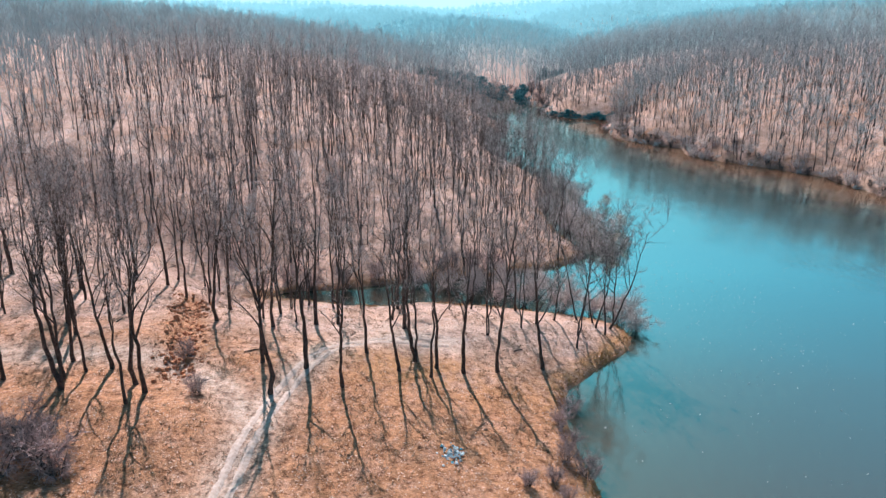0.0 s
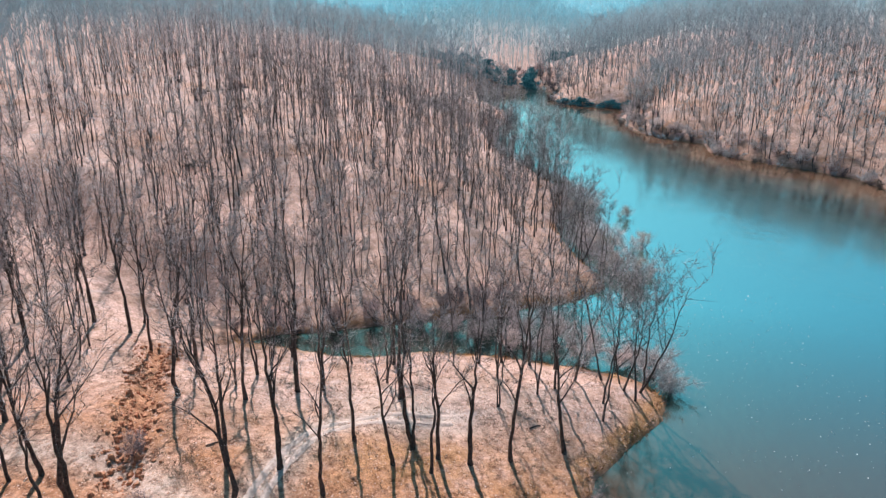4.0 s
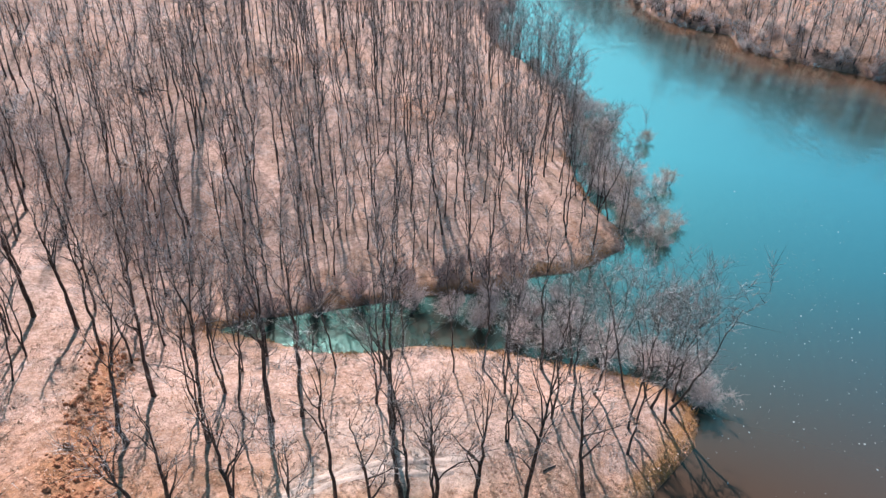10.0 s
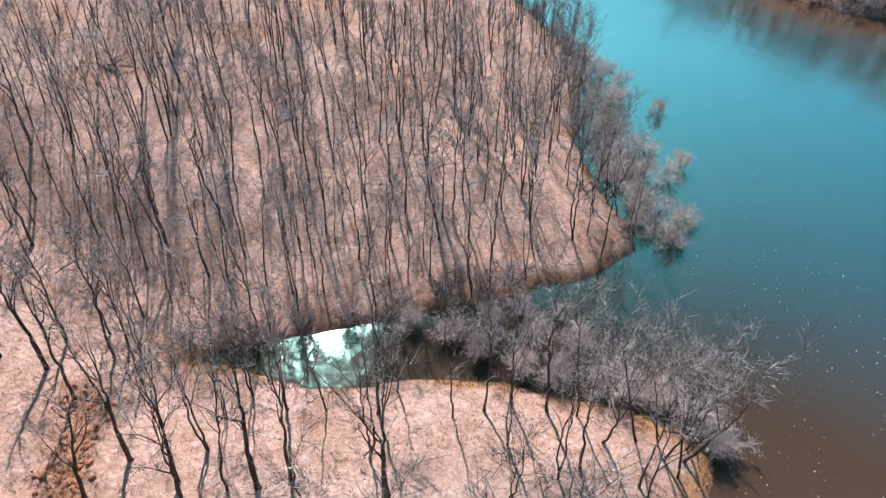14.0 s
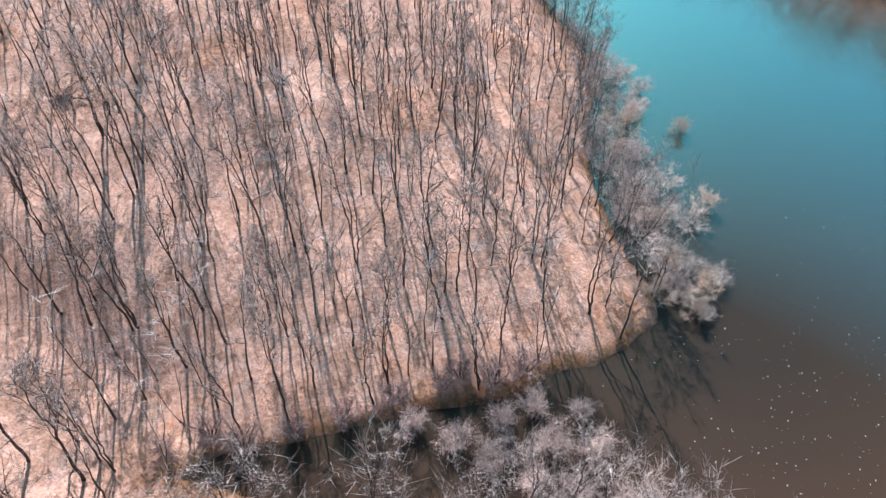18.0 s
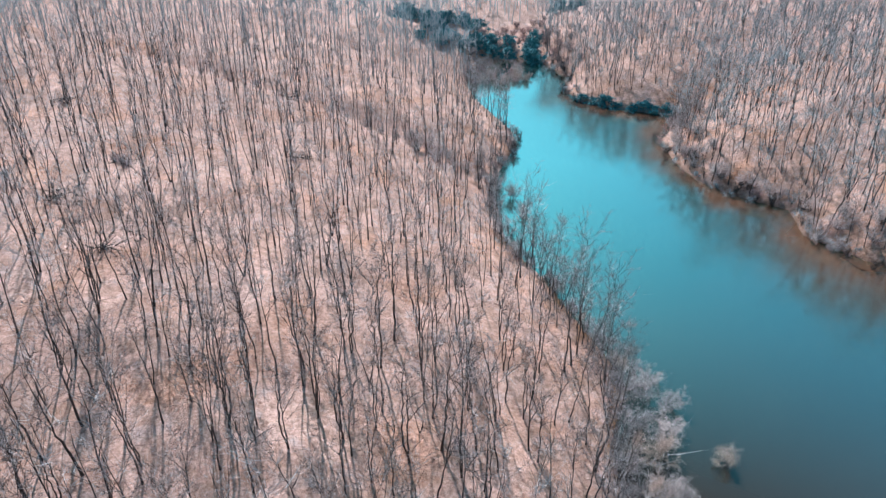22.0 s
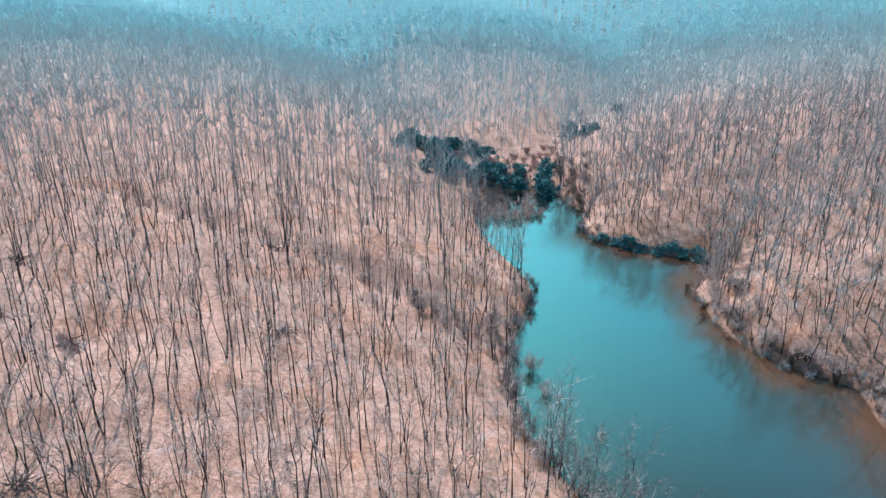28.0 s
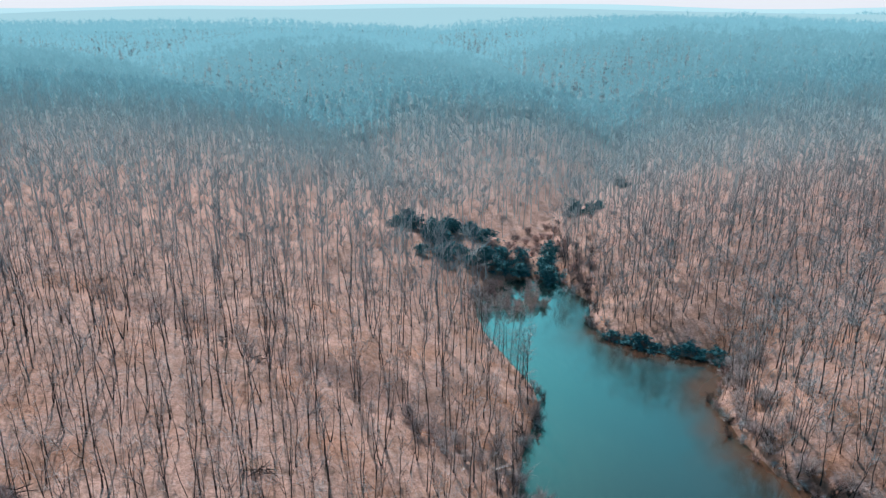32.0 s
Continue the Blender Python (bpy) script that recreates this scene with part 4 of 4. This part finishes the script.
def ribbon(name, label, line, offset, wide, mat, lift, seed):
    r = np.random.RandomState(seed)
    line = np.array(line, float)
    seg = np.concatenate([[0], np.cumsum(np.linalg.norm(np.diff(line, axis=0), axis=1))])
    s = np.arange(0, seg[-1], 0.45)
    for _ in range(2):
        x, y = np.interp(s, seg, line[:, 0]), np.interp(s, seg, line[:, 1])
    kernel = np.ones(17) / 17
    x, y = [np.concatenate([q[:8], np.convolve(q, kernel, "valid"), q[-8:]]) for q in (x, y)]
    dx, dy = np.gradient(x), np.gradient(y)
    n = np.hypot(dx, dy)
    px, py = -dy / n, dx / n
    cols = []
    for u in (-0.5, -0.25, 0.0, 0.25, 0.5):
        o = offset + wide * u * (1 + 0.14 * waves(s, s * 0 + seed, 3.0, seed + 40 + int(u * 8)))
        cx, cy = x + px * o, y + py * o
        cols.append(np.stack([cx, cy, height(cx, cy) + lift * (1 - 1.7 * abs(u))], 1))
    v = np.stack(cols, 1)
    k = np.arange(len(s) * 5).reshape(len(s), 5)
    f = np.stack([k[:-1, :-1], k[1:, :-1], k[1:, 1:], k[:-1, 1:]], -1).reshape(-1, 4)
    return tagged(new(name, tri_mesh(name, v.reshape(-1, 3), f, mat, True)), label, "track", kind="structure")


def dirt_material():
    m, nt, b = material("pale_dry_dirt")
    v = coords(nt)
    grain = noise_tex(nt, 2.5, 6, 0.7, v)
    nt.links.new(ramp(nt, grain, [(0.3, (0.36, 0.235, 0.19)), (0.5, (0.53, 0.375, 0.315)), (0.7, (0.63, 0.47, 0.40))]), b.inputs["Base Color"])
    b.inputs["Roughness"].default_value = 0.95
    bump(nt, b, grain, 0.6, 0.06)
    return m


DIRT = dirt_material()
ribbon("track", "pale wheel rut of a dirt track through the grass", TRACK, -0.68, 0.78, DIRT, 0.14, 3)
ribbon("track", "pale wheel rut of a dirt track through the grass", TRACK, 0.68, 0.78, DIRT, 0.14, 5)

# ---- dry grass and low stalks on the near point ----
r = np.random.RandomState(88)
tx, ty = r.uniform(-75, 28, 60000), r.uniform(54, 122, 60000)
tuft = waves(tx, ty, 3.2, 93) + 0.7 * waves(tx, ty, 11, 94)
ok = (tuft > 0.25) & (shore_distance(tx, ty) > 0.3) & (np.minimum(polyline_distance(tx, ty, TRACK), polyline_distance(tx, ty, TRACK_WEST)) > 1.3)
tx, ty = tx[ok], ty[ok]
grass = Shape()
foot = np.stack([tx, ty, height(tx, ty) - 0.03], 1)
grass.slivers(foot, foot + np.stack([r.normal(size=len(tx)) * 0.22, r.normal(size=len(tx)) * 0.22, r.uniform(0.12, 0.45, len(tx))], 1), 0.09, r)
STRAW = bark_material("dry_straw", (0.26, 0.15, 0.09), (0.52, 0.36, 0.25), 0.4)
tagged(new("dry_grass", tri_mesh("dry_grass", *grass.arrays(), STRAW)), "dry straw-coloured grass tufts among fallen leaves", "grass", kind="stuff")

# ---- fallen leaves, curled and loose ----
r = np.random.RandomState(89)
lx, ly = r.uniform(-75, 28, 60000), 50 + 66 * r.uniform(0, 1, 60000) ** 1.5
ok = shore_distance(lx, ly) > 0.4
lx, ly = lx[ok], ly[ok]
c = np.stack([lx, ly, height(lx, ly) + 0.015 + 0.025 * r.uniform(0, 1, len(lx))], 1)
a, w = r.uniform(0, 6.283, len(lx)), r.uniform(0.05, 0.14, len(lx))[:, None]
d, e = np.stack([np.cos(a), np.sin(a), r.normal(size=len(a)) * 0.2], 1) * w, np.stack([-np.sin(a), np.cos(a), r.normal(size=len(a)) * 0.2], 1) * w
leaves = tri_mesh("fallen_leaves", np.stack([c - d, c + d, c + e * 1.3], 1).reshape(-1, 3), np.arange(len(lx) * 3).reshape(-1, 3), leaf_material())
tagged(new("fallen_leaves", leaves), "loose curled tan and russet leaves on the forest floor", "leaves", kind="stuff")

# ---- orange sedge along the waterline ----
r = np.random.RandomState(99)
ex, ey = r.uniform(-35, 40, 160000), r.uniform(60, 250, 160000)
esd = shore_distance(ex, ey)
ok = (esd > 0.05) & (esd < 1.1 + 0.9 * waves(ex, ey, 6, 95)) & (waves(ex, ey, 15, 96) > -0.35)
ex, ey = ex[ok], ey[ok]
sedge = Shape()
foot = np.stack([ex, ey, height(ex, ey) - 0.05], 1)
sedge.slivers(foot, foot + np.stack([r.normal(size=len(ex)) * 0.3, r.normal(size=len(ex)) * 0.3, r.uniform(0.2, 0.6, len(ex))], 1), 0.13, r)
SEDGE = bark_material("orange_sedge", (0.30, 0.13, 0.04), (0.55, 0.30, 0.12), 0.5)
tagged(new("sedge", tri_mesh("sedge", *sedge.arrays(), SEDGE)), "rust-orange sedge along the waterline", "sedge", kind="stuff")

# ---- small things on the ground ----


def lump(r, size, flat=0.6):
    """A rough eight-cornered clod with uneven sides."""
    sh = Shape()
    ring = np.arange(6) * 1.0472
    low = np.stack([np.cos(ring), np.sin(ring), -0.3 + 0 * ring], 1) * r.uniform(0.75, 1.2, (6, 1))
    top = np.stack([0.6 * np.cos(ring + 0.4), 0.6 * np.sin(ring + 0.4), 0.7 + 0 * ring], 1) * r.uniform(0.75, 1.2, (6, 1))
    sh.v.append(np.concatenate([low, top, [(0, 0, 0.95)]]) * size * np.array((1, 1, flat)))
    k = np.arange(6)
    n = (k + 1) % 6
    sh.f.append(np.concatenate([np.stack([k, n, n + 6], 1), np.stack([k, n + 6, k + 6], 1), np.stack([k + 6, n + 6, 0 * k + 12], 1)]))
    sh.n = 13
    return sh


def plain(name, colour, rough=0.6):
    m, nt, b = material(name)
    shade = noise_tex(nt, 6.0, 4, 0.6, coords(nt))
    lo, hi = tuple(c * 0.6 for c in colour), tuple(min(1, c * 1.2) for c in colour)
    nt.links.new(ramp(nt, shade, [(0.3, lo), (0.7, hi)]), b.inputs["Base Color"])
    b.inputs["Roughness"].default_value = rough
    return m


EARTH = plain("turned_earth", (0.47, 0.20, 0.105), 0.95)
clods, r = Shape(), np.random.RandomState(61)
ditch = np.array(DITCH, float)
for k in range(900):
    p = along(ditch, [r.uniform(0, 1)])[0] + r.normal(size=2) * 1.3
    v, f = lump(r, 0.08 + 0.4 * r.uniform(0, 1) ** 2.5, r.uniform(0.5, 1.1)).arrays()
    clods.v.append(v + (p[0], p[1], 0))
    clods.f.append(f + clods.n)
    clods.n += 13
V, F = clods.arrays()
centre = V.reshape(-1, 13, 3)[:, :, :2].mean(1)
V = V.reshape(-1, 13, 3)
V[:, :, 2] -= V[:, :1, 2] - height(centre[:, 0], centre[:, 1])[:, None] + 0.05
V = V.reshape(-1, 3)
tagged(new("rubble", tri_mesh("rubble", V, F, EARTH)), "rough brown clods of turned earth along the ditch", "rubble", kind="stuff")

heap = new("rubbish_heap")
heap.location = (1.1, 67.4, z_at(1.1, 67.4))
SACKS = [plain("white_plastic", (0.75, 0.78, 0.80), 0.4), plain("blue_plastic", (0.10, 0.38, 0.48), 0.4), plain("grey_plastic", (0.35, 0.40, 0.42), 0.5)]
for k in range(70):
    sack = part("rubbish_bag" if k % 3 else "bottle", lump(r, r.uniform(0.09, 0.27), r.uniform(0.4, 0.9)), SACKS[int(r.choice([0, 0, 1, 2]))], heap)
    sack.location = (r.normal() * 0.75, r.normal() * 1.0, 0.06 + 0.35 * abs(r.normal()) * 0.5)
    sack.rotation_euler = (r.normal() * 0.4, r.normal() * 0.4, r.uniform(0, 6))
tagged(heap, "heap of blue and white rubbish dumped on dry grass", "rubbish")

for k, (x, y) in enumerate([(-64, 249.5), (-62.5, 248), (-66, 251)]):
    plant_bush("brown%d" % k, "bare_bush", "", x, y, 540, 3.2, 2.2, MAUVE, 0.75)
PILES = [(-64.6, 250.2), (-56, 176), (-30, 262), (-70, 232), (-88, 280), (-38, 300), (-55, 215)]
for k, (x, y) in enumerate(PILES):
    pile = new("brush_pile")
    pile.location = (x, y, z_at(x, y))
    for j in range(22):
        stick = Shape()
        a = r.uniform(0, 6.283)
        stick.tube(grow((r.normal() * 0.7, r.normal() * 0.7, r.uniform(0.0, 0.9)), (math.cos(a), math.sin(a), r.uniform(-0.1, 0.35)), r.uniform(1.5, 3.6), 3, r, 0.0, 0.12), r.uniform(0.05, 0.14) * np.array((1, 0.8, 0.6, 0.3)), 5)
        part("branch", stick, BARK, pile)
    tagged(pile, "dark pile of fallen branches on leaf litter", "brush pile", "brush piles in the wood")

LOGS = [(-24, 84, 2.0), (11, 95, 1.6), (-44, 92, 2.2), (-8, 105, 1.5)]
for x, y, long in LOGS:
    a = r.uniform(0, 3.14)
    dx, dy = math.cos(a) * long / 2, math.sin(a) * long / 2
    ends = [(x - dx, y - dy), (x, y), (x + dx, y + dy)]
    log = Shape()
    log.tube([(p - x, q - y, z_at(p, q) + 0.10 - z_at(x, y)) for p, q in ends], [0.08, 0.07, 0.05], 8)
    ob = tagged(new("fallen_log", tri_mesh("fallen_log", *log.arrays(), BARK, True)), "dark fallen log lying on leaf litter", "log", "fallen logs on the near point")
    ob.location = (x, y, z_at(x, y))

# small white shapes on the water by the shore, added as sun glints
fx, fy = np.concatenate([r.uniform(18, 84, 600), r.uniform(26, 58, 600)]), np.concatenate([r.uniform(58, 165, 600), r.uniform(90, 142, 600)])
ok = (shore_distance(fx, fy) < -1.5) & (waves(fx, fy, 22, 97) > -0.55)
fx, fy = fx[ok], fy[ok]
flecks = Shape()
a = r.uniform(0, 6.283, len(fx))
c = np.stack([fx, fy, 0 * fx + 0.02], 1)
w = 0.03 + 0.11 * r.uniform(0, 1, len(fx))[:, None] ** 3
d, e = np.stack([np.cos(a), np.sin(a), 0 * a], 1) * w, np.stack([-np.sin(a), np.cos(a), 0 * a], 1) * w * 0.6
peak = c + (0, 0, 0.05)
flecks.v.append(np.stack([c - d, c - e, c + d, c + e, peak], 1).reshape(-1, 3))
k = np.arange(len(fx))[:, None] * 5
flecks.f.append(np.concatenate([k + np.array(t) for t in ((0, 1, 4), (1, 2, 4), (2, 3, 4), (3, 0, 4))]))
flecks.n = 5 * len(fx)
tagged(new("glint_flecks", tri_mesh("glint_flecks", *flecks.arrays(), plain("glint_white", (0.8, 0.82, 0.82), 0.5))), "scattered white flecks standing in for sun glints on the lake", "foam", kind="stuff")
